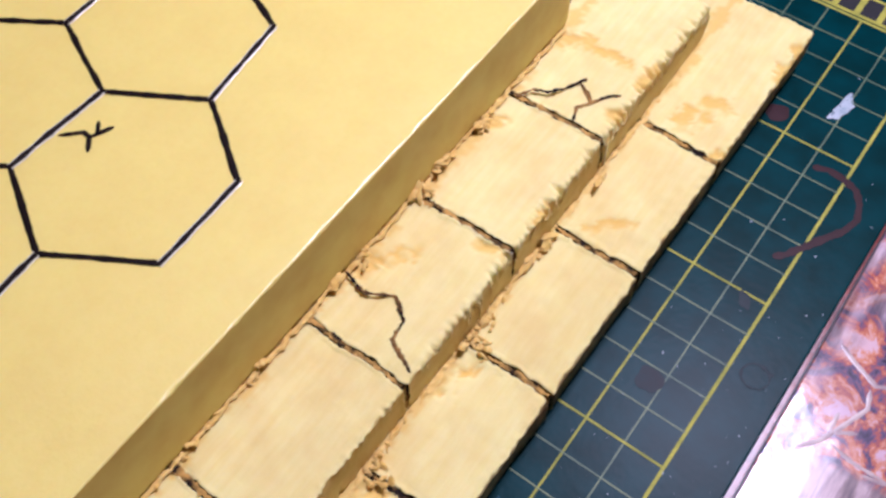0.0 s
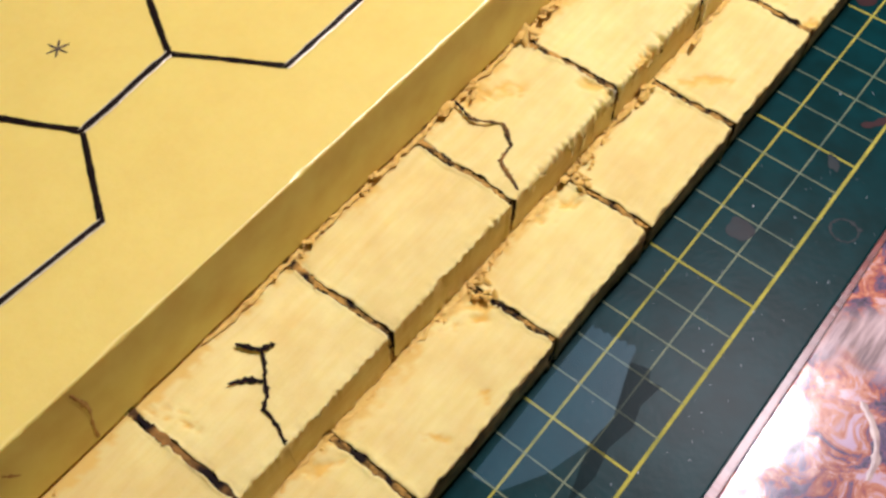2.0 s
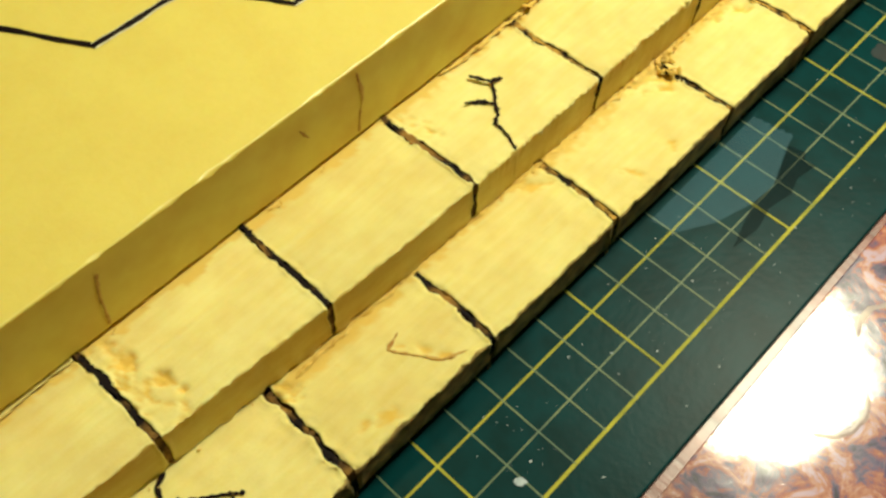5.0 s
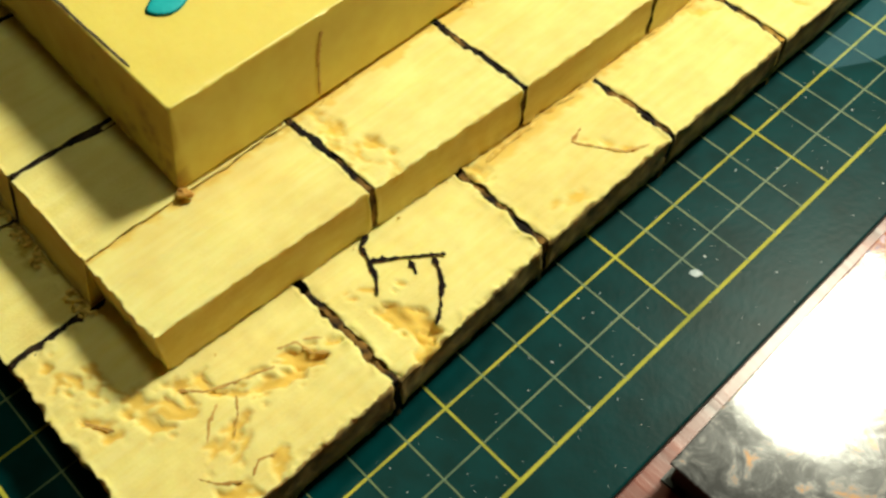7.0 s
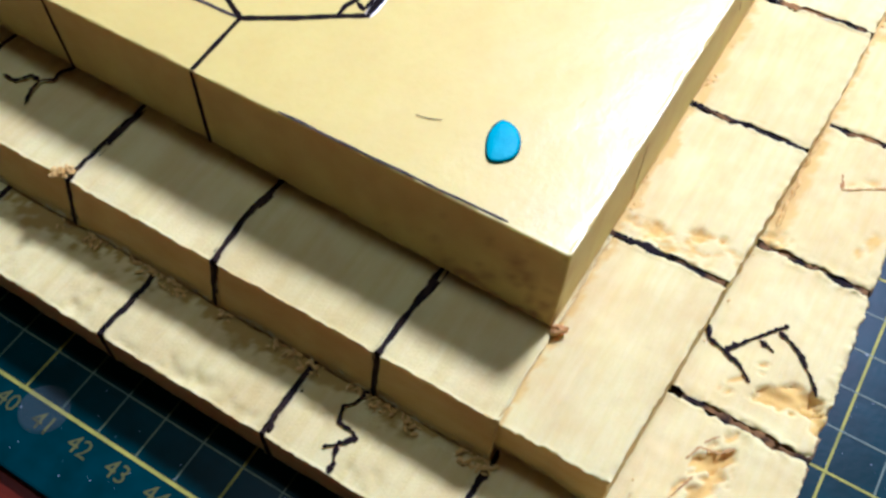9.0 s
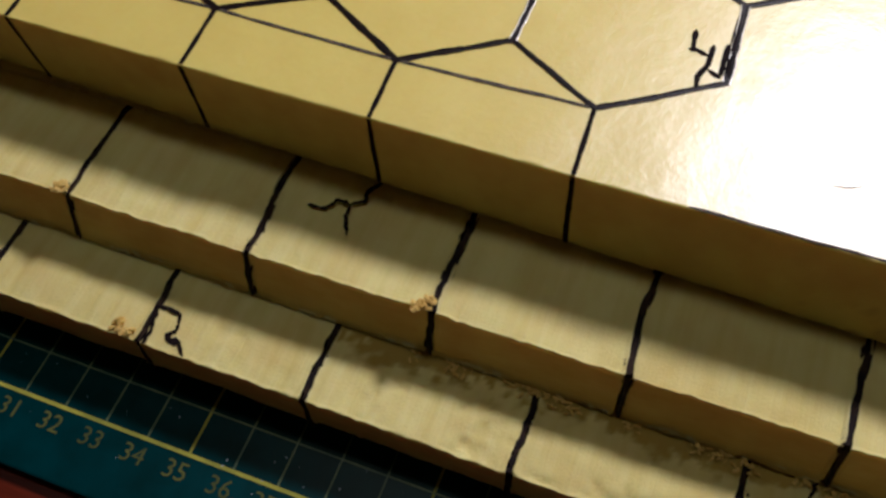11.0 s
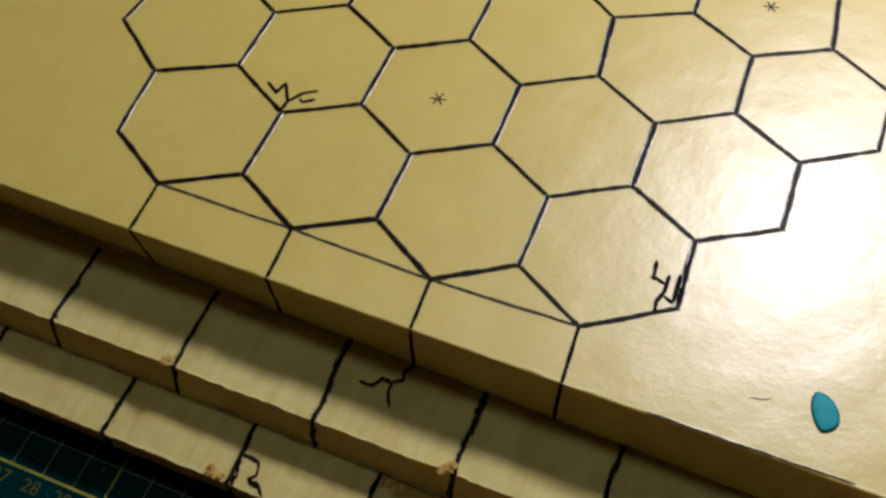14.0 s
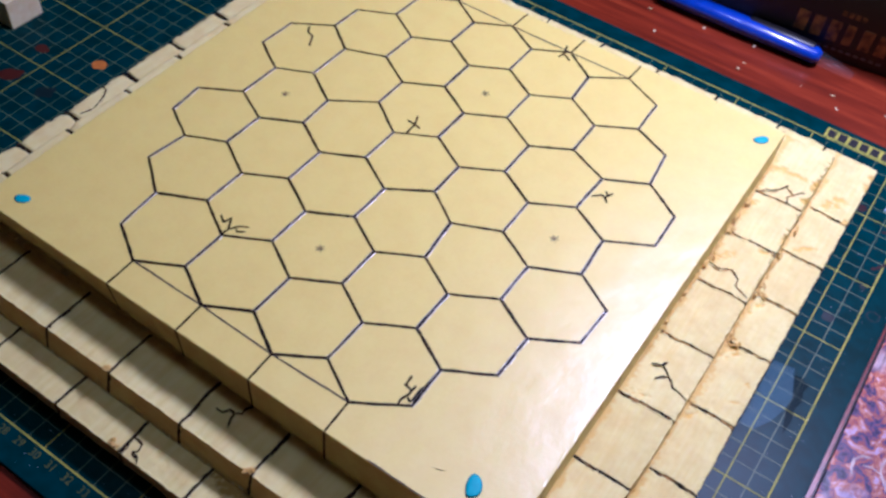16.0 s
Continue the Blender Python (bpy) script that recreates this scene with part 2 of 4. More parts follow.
def box_bm(x0, y0, z0, x1, y1, z1, bevel=0.0, segments=2):
    bm = bmesh.new()
    m = Matrix.Translation(((x0 + x1) / 2, (y0 + y1) / 2, (z0 + z1) / 2)) @ Matrix.Diagonal((x1 - x0, y1 - y0, z1 - z0, 1))
    bmesh.ops.create_cube(bm, size=1.0, matrix=m)
    if bevel:
        bmesh.ops.bevel(bm, geom=list(bm.edges), offset=bevel, segments=segments, affect="EDGES", profile=0.6)
    return bm


def steps(a, b, edge, pitch):
    """Division marks from a to b, close together near both ends."""
    near = [e for e in edge if e < (b - a) * 0.4]
    n = max(2, round((b - a - 2 * near[-1]) / pitch))
    inner = [a + near[-1] + (b - a - 2 * near[-1]) * i / n for i in range(1, n)]
    return [a + e for e in near] + inner + [b - e for e in reversed(near)]


def grid_box(xs, ys, zs):
    """A closed box with those division marks, as a bmesh."""
    bm = bmesh.new()
    seen = {}

    def vert(p):
        if p not in seen:
            seen[p] = bm.verts.new(p)
        return seen[p]

    nx, ny, nz = len(xs) - 1, len(ys) - 1, len(zs) - 1
    for i in range(nx):
        for j in range(ny):
            q = [(xs[i], ys[j]), (xs[i + 1], ys[j]), (xs[i + 1], ys[j + 1]), (xs[i], ys[j + 1])]
            bm.faces.new([vert((*p, zs[-1])) for p in q])
            bm.faces.new([vert((*p, zs[0])) for p in reversed(q)])
    for i in range(nx):
        for k in range(nz):
            q = [(xs[i], zs[k]), (xs[i + 1], zs[k]), (xs[i + 1], zs[k + 1]), (xs[i], zs[k + 1])]
            bm.faces.new([vert((p[0], ys[0], p[1])) for p in q])
            bm.faces.new([vert((p[0], ys[-1], p[1])) for p in reversed(q)])
    for j in range(ny):
        for k in range(nz):
            q = [(ys[j], zs[k]), (ys[j + 1], zs[k]), (ys[j + 1], zs[k + 1]), (ys[j], zs[k + 1])]
            bm.faces.new([vert((xs[0], *p)) for p in reversed(q)])
            bm.faces.new([vert((xs[-1], *p)) for p in q])
    return bm


def rough(p, size, seed=0.0):
    return noise.noise(Vector((p[0] / size + seed * 7.13, p[1] / size - seed * 3.7, p[2] / size + seed)))


def soften(bm, lo, hi, radius, seed, wobble=0.02, ragged=0.0):
    """Round a box's edges unevenly and make its faces slightly uneven."""
    for v in bm.verts:
        p = v.co.copy()
        r = radius * (1.0 + 0.8 * rough(p, 0.55, seed) + 0.8 * rough(p, 0.17, seed + 2))
        r = max(0.015, min(r, 0.45 * min(hi[i] - lo[i] for i in range(3))))
        q = Vector([min(max(p[i], lo[i] + r), hi[i] - r) for i in range(3)])
        d = p - q
        if d.length > 1e-6 and sum(abs(c) > 1e-6 for c in d) > 1:
            p = q + d * (r / d.length)
        out = Vector([(1 if p[i] > hi[i] - 1e-3 else -1 if p[i] < lo[i] + 1e-3 else 0) for i in range(3)])
        p += out * (wobble * rough(p, 1.3, seed + 9) + 0.4 * wobble * rough(p, 0.3, seed + 4) - wobble)
        if ragged:
            edge = 1 - min(1.0, sorted(min(p[i] - lo[i], hi[i] - p[i]) for i in range(3))[1] / 0.2)
            p += Vector([rough(p, 0.26, seed + k) + 0.7 * rough(p, 0.1, seed + k + 5) for k in (11, 12, 13)]) * ragged * max(0.0, edge)
        v.co = p


def chip(bm, x, y, r, depth, top, seed, stretch=1.0, turn=0.0, share=0.5, tint=1.0):
    """Tear a shallow gouge out of the upper face: steep along its upper lip, running out on the other side."""
    c, s = math.cos(turn), math.sin(turn)
    flip = -1.0 if c > 0 else 1.0
    r = 1.5 * r if tint > 0.5 else r
    wear = bm.verts.layers.float.get("torn") or bm.verts.layers.float.new("torn")
    for v in bm.verts:
        if v.co.z > top - 0.35:
            dx, dy = v.co.x - x, v.co.y - y
            if dx * dx + dy * dy > (1.7 * r * stretch) ** 2:
                continue
            u, w = (dx * c + dy * s) / (stretch * r), flip * (-dx * s + dy * c) / r
            u += 0.35 * rough(v.co, 0.3, seed + 1)
            lip = -0.4 + 0.75 * rough((u * stretch * r, 0.0, 0.0), 0.16, seed) + 0.3 * u * u
            fray = 0.35 * rough((u * stretch * r, 0.3 * w * r, 0.0), 0.07, seed + 2)
            f = min(1.0, max(0.0, (w - lip) / 0.22)) * min(1.0, max(0.0, 1.0 - (w - lip) / (1.25 + fray)))
            f *= max(0.0, 1.0 - u * u) ** 0.6 * min(1.0, max(0.0, 0.8 + share + rough(v.co, 0.3, seed + 3)))
            v.co.z -= 1.15 * depth * f
            v[wear] = max(v[wear], tint * min(0.9, max(0.0, 2.3 * f + 0.5 * (f > 0.02) * rough(v.co, 0.12, seed + 6))))


def flake(bm, x, y, long, wide, turn, depth, amount, top, seed):
    """Break angular flakes out of the upper face inside an oval, thickest at its middle."""
    c, s = math.cos(turn), math.sin(turn)
    wear = bm.verts.layers.float.get("torn") or bm.verts.layers.float.new("torn")
    for v in bm.verts:
        if v.co.z > top - 0.3:
            dx, dy = v.co.x - x, v.co.y - y
            u, w = dx * c + dy * s, -dx * s + dy * c
            inside = 1 - (u / long) ** 2 - (w / wide) ** 2
            if inside > 0:
                p = (u * 0.55, w, 0.0)
                n = 0.9 * rough(p, 0.26, seed) + 0.75 * rough(p, 0.1, seed + 2) - 0.46 + amount * min(1.0, 1.4 * inside)
                f = min(1.0, max(0.0, n / 0.13))
                v.co.z -= depth * f * (0.75 + 0.9 * rough(p, 0.2, seed + 4))
                v[wear] = max(v[wear], min(0.95, max(0.0, (n + 0.04) / 0.42)))


def saw_teeth(bm, x1, z1, seed):
    """Ragged notches of a saw along the outer upper edge."""
    for v in bm.verts:
        if v.co.z > z1 - 0.3 and v.co.x > x1 - 0.4:
            k = math.floor(v.co.y / 0.21 + 0.25 * rough(v.co, 0.5, seed))
            f = v.co.y / 0.21 - math.floor(v.co.y / 0.21)
            own = random.Random(k * 13 + int(seed * 100)).random()
            much = 0.12 + 0.88 * min(1.0, max(0.0, (v.co.y - 20.5) / 6.0))
            a = much * (0.06 + 0.36 * own * own) * (1 - abs(2 * f - 1))
            d = x1 - v.co.x
            if d < a:
                v.co.z -= much * (0.32 * (1 - d / a) + 0.04)
            elif d < 0.1:
                v.co.x += 0.05 * own


def stroke_bm(points, width, up=(0, 0, 1), seed=0.0, lift=0.012, pitch=0.16, wander=0.02, taper=0.35, lip=0.0, uneven=0.3):
    """A hand-drawn line: a thin raised band of uneven width along points, on a face whose normal is up."""
    bm = bmesh.new()
    up = Vector(up)
    pts = [Vector(p) for p in points]
    run = []
    for a, b in zip(pts, pts[1:]):
        n = max(1, round((b - a).length / pitch))
        run += [a.lerp(b, i / n) for i in range(n)]
    run.append(pts[-1])
    rows = []
    for i, p in enumerate(run):
        t = (run[min(i + 1, len(run) - 1)] - run[max(i - 1, 0)]).normalized()
        side = up.cross(t).normalized()
        end = min(i, len(run) - 1 - i)
        w = width * (1 + uneven * rough(p, 0.3, seed) + 0.8 * uneven * rough(p, 0.09, seed + 1)) * (taper if end == 0 else 1.0) / 2
        fray = [1 + 1.1 * (uneven > 0.6) * rough(p, 0.075, seed + k) for k in (7, 8)]
        c = p + side * wander * rough(p, 0.8, seed + 3) + up * lift
        if lip:
            h = lip * (1 + 0.7 * rough(p, 0.5, seed + 6)) * (0.3 if end == 0 else 1.0)
            across = ((-w - lip * 2.2, 0.0), (-w - lip * 0.9, h), (-w, 0.6 * h), (0, 0.15 * h), (w, 0.6 * h), (w + lip * 0.9, h), (w + lip * 2.2, 0.0))
            rows.append([bm.verts.new(c + side * d + up * (e - lift + 0.002)) for d, e in across])
        else:
            rows.append([bm.verts.new(c + side * w * k * fray[k > 0] - up * lift * 0.9 * abs(k)) for k in (-1, -0.5, 0, 0.5, 1)])
    for a, b in zip(rows, rows[1:]):
        for k in range(len(a) - 1):
            f = bm.faces.new((a[k], b[k], b[k + 1], a[k + 1]))
            if lip and k in (0, 1, 4, 5):
                f.material_index = 1
    bmesh.ops.recalc_face_normals(bm, faces=bm.faces)
    if sum((f.normal.dot(up) for f in bm.faces)) < 0:
        bmesh.ops.reverse_faces(bm, faces=bm.faces)
    return bm


def blob_bm(x, y, z, r, h, seed, stretch=1.0, turn=0.0, n=26, rings=5, uneven=0.25, flat=1.0):
    """A low rounded blob with an uneven outline, flattened on one side."""
    bm = bmesh.new()
    c, s = math.cos(turn), math.sin(turn)
    loops = []
    for k in range(rings):
        f = 1 - k / rings
        loop = []
        for i in range(n):
            a = 2 * math.pi * i / n
            rr = r * (1 + uneven * noise.noise(Vector((math.cos(a) * 1.1 + seed * 3.1, math.sin(a) * 1.1, seed)))) * f
            u, w = rr * math.cos(a) * stretch, rr * math.sin(a) * (flat if math.sin(a) > 0 else 1.0)
            zz = h * (1 - f**2.6) if rings > 1 else h
            loop.append(bm.verts.new((x + u * c - w * s, y + u * s + w * c, z + zz * (1 + 0.12 * noise.noise(Vector((u * 3 + seed, w * 3, 0)))))))
        loops.append(loop)
    top = bm.verts.new((x, y, z + h))
    for a, b in zip(loops, loops[1:]):
        for i in range(n):
            bm.faces.new((a[i], a[(i + 1) % n], b[(i + 1) % n], b[i]))
    for i in range(n):
        bm.faces.new((loops[-1][i], loops[-1][(i + 1) % n], top))
    if h > 0.01:
        bm.faces.new(list(reversed(loops[0])))
    return bm


# ---- room and table ----
def slab(name, x0, y0, z0, x1, y1, z1, mat, label, category):
    return thing(name, box_bm(x0, y0, z0, x1, y1, z1), mat, ((x0 + x1) / 2, (y0 + y1) / 2, z0), label, category, smooth=False, kind="structure")


slab("floor", -180, -160, -85, 260, 240, -80, carpet, "brown carpeted floor of the room under the table", "floor")
slab("ceiling", -180, -160, 170, 260, 240, 175, plaster, "plain cream plaster ceiling over the work table", "ceiling")
slab("wall_north", -180, 240, -85, 260, 250, 175, plaster, "plain cream plaster wall beyond the table", "wall")
slab("wall_south", -180, -170, -85, 260, -160, 175, plaster, "plain cream plaster wall behind the table", "wall")
slab("wall_west", -190, -160, -85, -180, 240, 175, plaster, "plain cream plaster wall beside the table", "wall")
slab("wall_east", 260, -160, -85, 270, 240, 175, plaster, "plain cream plaster wall past the book", "wall")

TABLE_Z = -0.3
table = empty_thing("table", 35, 25, -80, label="varnished red-brown wooden table under the cutting mat", category="table")
seams = [-45, -12, 40.3, 95]
for a, b in zip(seams, seams[1:]):
    part("plank", box_bm(-55, a + 0.03, TABLE_Z - 2.6, 125, b - 0.03, TABLE_Z, 0.06), wood, table, smooth=False)
for x in (-48, 118):
    for y in (-38, 88):
        part("leg", box_bm(x - 3, y - 3, -80, x + 3, y + 3, TABLE_Z - 2.6, 0.4), wood, table, smooth=False)

# ---- cutting mat ----
cutting_mat = empty_thing("cutting_mat", 28.5, 19, TABLE_Z, label="green self-healing cutting mat with a yellow centimetre grid", category="cutting mat")
part("board", box_bm(-1.5, -3.5, TABLE_Z, 58.38, 41.5, 0.0, 0.05), mat_green, cutting_mat, smooth=False)
for i in range(58):
    w = 0.04 if i in (0, 57) else 0.027 if i % 5 == 0 else 0.017
    part("grid_line", box_bm(i - w, -2 - w, -0.01, i + w, 40 + w, 0.006), mat_yellow if i % 5 == 0 or i == 57 else mat_thin, cutting_mat, smooth=False)
for j in range(43):
    y = 40 - j
    w = 0.04 if j in (0, 42) else 0.027 if j % 5 == 0 else 0.017
    part("grid_line", box_bm(0, y - w, -0.01, 57, y + w, 0.008), mat_yellow if j % 5 == 0 or j == 42 else mat_thin, cutting_mat, smooth=False)


def lettering(name, text, x, y, z, size, mat, parent, turn=0.0, thick=0.004):
    """Printed characters lying flat, centred on a place."""
    cu = bpy.data.curves.new(name, "FONT")
    cu.body, cu.size, cu.align_x, cu.align_y, cu.extrude = text, size, "CENTER", "CENTER", thick
    cu.resolution_u = 2
    tmp = bpy.data.objects.new(name, cu)
    scene.collection.objects.link(tmp)
    bpy.context.view_layer.update()
    me = bpy.data.meshes.new_from_object(tmp.evaluated_get(bpy.context.evaluated_depsgraph_get()))
    bpy.data.objects.remove(tmp)
    bm = bmesh.new()
    bm.from_mesh(me)
    bmesh.ops.transform(bm, matrix=pose(x, y, z, 0, 0, turn), verts=bm.verts)
    return part(name, bm, mat, parent, smooth=False)


for i in range(1, 57):
    lettering("number", str(i), i - 0.1, -2.40, 0.006, 0.56, mat_digit_shaded, cutting_mat)

# maker's label, plain bars on a yellow strip
label_bm = box_bm(50.6, 40.1, -0.01, 57.0, 41.05, 0.008)
strip = part("maker_label", label_bm, mat_yellow, cutting_mat, "yellow printed strip with dark lettering bars", smooth=False)
for i in range(9):
    part("letter_bar", box_bm(50.75 + i * 0.68, 40.2, 0.0, 50.75 + i * 0.68 + 0.5, 40.95, 0.014), black_card, strip, smooth=False)

# ---- stepped foam model ----
Z1, Z2, Z3 = 1.47, 2.71, 4.76
T1 = (15.5, -0.62, 54.33, 37.4)
T2 = (17.9, 1.45, 52.02, 35.4)
T3 = (20.45, 3.9, 49.28, 32.75)
model = empty_thing("foam_model", 34.9, 18.4, 0, label="stepped pale yellow foam model with carved bricks and drawn hexagons", category="model")

# grooves: the dark inner body of each tier shows only between the bricks
DEEP = 0.34
low = part("bottom_tier", box_bm(T1[0] + DEEP, T1[1] + DEEP, 0.0, T1[2] - DEEP, T1[3] - DEEP, Z1 - DEEP), groove, model, "wide bottom step of carved foam bricks")
mid = part("middle_tier", box_bm(T2[0] + DEEP, T2[1] + DEEP, Z1 - DEEP + 0.05, T2[2] - DEEP - 0.55, T2[3] - DEEP, Z2 - DEEP), groove, model, "middle step of carved foam bricks")

EDGE = (0.0, 0.03, 0.07, 0.12, 0.19, 0.28)
bricks_made = [0]


def lean(y):
    """How far the middle step's long edge falls short of straight near its corner."""
    return -0.5 * min(1.0, max(0.0, (12.0 - y) / 10.5))


def wave(joint, along):
    """How far a joint strays from straight."""
    return 0.07 * noise.noise(Vector((along * 0.9, joint * 1.7, 0.5))) + 0.03 * noise.noise(Vector((along * 3.1, joint * 2.3, 4.5)))


def brick(tier, x0, x1, y0, y1, z0, z1, radius, mat, pitch=0.22, saw=False, wobble=0.025, chips=(), along="y", foot=0.0, keys=(0, 0), ragged=0.05, side=None, tint=1.0, inner=None, flakes=(), reach=0.3, most=0.75):
    """One carved block, with torn foam in its joints."""
    bricks_made[0] += 1
    seed = bricks_made[0] * 1.37
    fine = 0.05 if saw else pitch
    bm = grid_box(steps(x0, x1, EDGE, pitch), steps(y0, y1, EDGE, fine), steps(z0, z1, EDGE[::2], 0.2))
    bm.normal_update()
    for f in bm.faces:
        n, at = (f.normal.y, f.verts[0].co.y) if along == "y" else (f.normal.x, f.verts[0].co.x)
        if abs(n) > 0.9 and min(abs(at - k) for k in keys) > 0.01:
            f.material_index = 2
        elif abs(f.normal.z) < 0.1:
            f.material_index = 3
    soften(bm, (x0, y0, z0), (x1, y1, z1), radius, seed, wobble, ragged=ragged)
    if saw:
        saw_teeth(bm, x1, z1, seed)
    for c in chips:
        chip(bm, *c[:4], z1, seed, *(tuple(c[4:]) + (1.0, 0.0, 0.5)[len(c) - 4:]), tint=tint)
    for n, c in enumerate(flakes):
        flake(bm, *c, z1, seed + 3.1 * n)
    wear = bm.verts.layers.float.get("torn") or bm.verts.layers.float.new("torn")
    axis = 1 if along == "y" else 0
    lo, hi = (y0, y1) if along == "y" else (x0, x1)
    for v in bm.verts:
        f = min(1.0, max(0.0, (v.co[axis] - lo) / (hi - lo)))
        other = v.co[1 - axis]
        if inner is not None and v.co.z > z1 - 0.2:
            near = 1 - abs(other - inner) / (0.08 + reach * max(0.0, 0.35 + rough(v.co, 0.9, 2.0) + 0.9 * rough(v.co, 0.21, 5.0)))
            v[wear] = max(v[wear], min(most, max(0.0, 2.2 * near)))
        if tier is low and z1 < 2 and v.co.z < 0.5:
            tuck = 0.22 * ((0.5 - v.co.z) / 0.5) ** 2
            if along == "y" and v.co.x > 53.5:
                v.co.x -= tuck
            elif along == "x" and v.co.y < 0:
                v.co.y += tuck
        v.co[axis] += wave(keys[0], other) * (1 - f) + wave(keys[1], other) * f
        if foot:
            v.co.y -= foot * (z1 - v.co.z) / (z1 - z0)
        if tier is mid and along == "y" and x1 > 51 and v.co.z > z1 - 0.2 and v.co.x < 50.45:
            v.co.z -= 0.07 * min(1.0, (50.45 - v.co.x) / 0.15)
        if tier is mid and along == "y" and v.co.x > 49.3:
            v.co.x += lean(v.co.y) * (v.co.x - 49.3) / 2.7
        if tier is low and along == "y" and v.co.x > 52:
            v.co.x += 0.2 * min(1.0, max(0.0, (9.0 - v.co.y) / 5.0))
    return part("brick", bm, (mat, foam_torn, groove if radius > 0.065 else groove_ink, side or foam_bounce_side), tier)


def joint_ink(tier, a, b, z, outward, mat, width=0.125, down=0.0, sunk=0.06):
    """Marker in a joint: along the upper face from a to b, then down the outer face to the height down."""
    o = Vector((*outward, 0.0))
    run = 0 if outward[0] else 1
    joint = a[1 - run]
    pts = []
    for i in range(9):
        p = [a[0] + (b[0] - a[0]) * i / 8, a[1] + (b[1] - a[1]) * i / 8]
        p[1 - run] += wave(joint, p[run])
        pts.append(Vector((*p, z - sunk)))
    pts[-1] -= o * (sunk + 0.02)
    seed = a[0] + a[1] * 1.3
    part("joint_ink", stroke_bm(pts, width, seed=seed, lift=0.004, taper=1.0, wander=0.0, uneven=0.8, pitch=0.05), mat, tier)
    face = pts[-1] + o * 0.02
    end = face.copy()
    end.z = down
    part("joint_ink", stroke_bm([face, end], width, up=tuple(o), seed=seed + 5, lift=0.004, taper=1.0, wander=0.0), mat, tier)


GAP_A, GAP_B = 0.05, 0.05
# side along y at high x, deeply carved
A1 = [-0.62, 4.3, 8.4, 12.42, 16.45, 20.82, 24.42, 28.1, 32.0, 37.4]
# crumbled places: x, y, half length, half width, turn, depth, amount
A1_FLAKES = {
    0: [(52.4, 2.3, 1.5, 0.34, 1.0, 0.11, 0.62), (52.75, 3.55, 0.75, 0.3, 1.05, 0.12, 0.7), (53.1, 1.5, 0.9, 0.5, 1.9, 0.07, 0.42), (53.9, 1.1, 0.8, 0.28, 0.85, 0.09, 0.6),
        (54.0, 1.85, 0.5, 0.2, 2.3, 0.07, 0.55), (51.9, 0.9, 0.9, 0.5, 0.9, 0.08, 0.5), (51.6, 0.0, 0.8, 0.35, 0.7, 0.07, 0.5), (50.6, 0.2, 1.0, 0.5, 0.4, 0.06, 0.4)],
    1: [(53.55, 5.3, 0.85, 0.38, 0.35, 0.12, 0.75), (52.85, 5.65, 0.25, 0.16, 0.3, 0.08, 0.7), (52.5, 5.0, 0.5, 0.2, 0.8, 0.06, 0.4), (54.15, 5.25, 0.35, 0.4, 0.5, 0.14, 0.8)],
    2: [(53.5, 11.2, 0.9, 0.16, 0.55, 0.05, 0.55), (52.2, 8.7, 0.5, 0.3, 0.8, 0.09, 0.6), (53.9, 9.6, 0.6, 0.2, 1.2, 0.04, 0.4)],
    3: [(52.3, 15.8, 0.6, 0.3, 1.0, 0.08, 0.6)],
    4: [(52.5, 20.3, 0.8, 0.45, 1.0, 0.09, 0.55), (53.6, 17.6, 0.5, 0.15, 0.4, 0.04, 0.5)],
    5: [(52.4, 23.6, 0.8, 0.4, 1.4, 0.09, 0.55)],
}
# broken places: x, y, radius, depth, stretch, turn, share
A1_CHIPS = {}
A1_CHIPS[4] = [(53.9, 19.0, 0.12, 0.07)]
A1_CHIPS[7] = [(53.0, 28.9, 0.2, 0.05, 2.2, 0.7, 0.1)]
A1_CHIPS[8] = [(53.0, 33.2, 0.4, 0.06, 1.6, 1.0, 0.0), (54.2, 32.35, 0.25, 0.12, 1.5, 0.9), (54.2, 36.0, 0.35, 0.12, 2.0, 1.5)]
for i, (a, b) in enumerate(zip(A1, A1[1:])):
    x0 = 49.45 if i == 0 else 51.2
    brick(low, x0, T1[2], a + (GAP_A if i else 0), b - GAP_A, 0.02, Z1, 0.12, foam_along, chips=A1_CHIPS.get(i, ()), flakes=A1_FLAKES.get(i, ()), pitch=0.05 if i < 2 else 0.08, wobble=0.03, keys=(a, b), ragged=0.075 if i < 3 else 0.05, side=foam_grimy_shaded, inner=52.02 if i > 1 else None)
    if i:
        joint_ink(low, (51.9, a), (54.33 + (0.2 if i == 1 else 0), a), Z1, (1, 0), groove_torn if i > 3 else groove)
A2 = [1.45, 6.22, 10.2, 14.25, 18.4, 22.4, 26.27, 30.0, 35.4]
A2_FLAKES = {1: [(50.5, 6.7, 1.7, 0.5, 0.1, 0.05, 0.5), (51.3, 7.05, 0.6, 0.2, 0.2, 0.08, 0.6), (49.9, 6.7, 0.6, 0.25, 0.1, 0.07, 0.6)], 3: [(50.0, 14.7, 0.7, 0.3, 0.3, 0.04, 0.45)]}
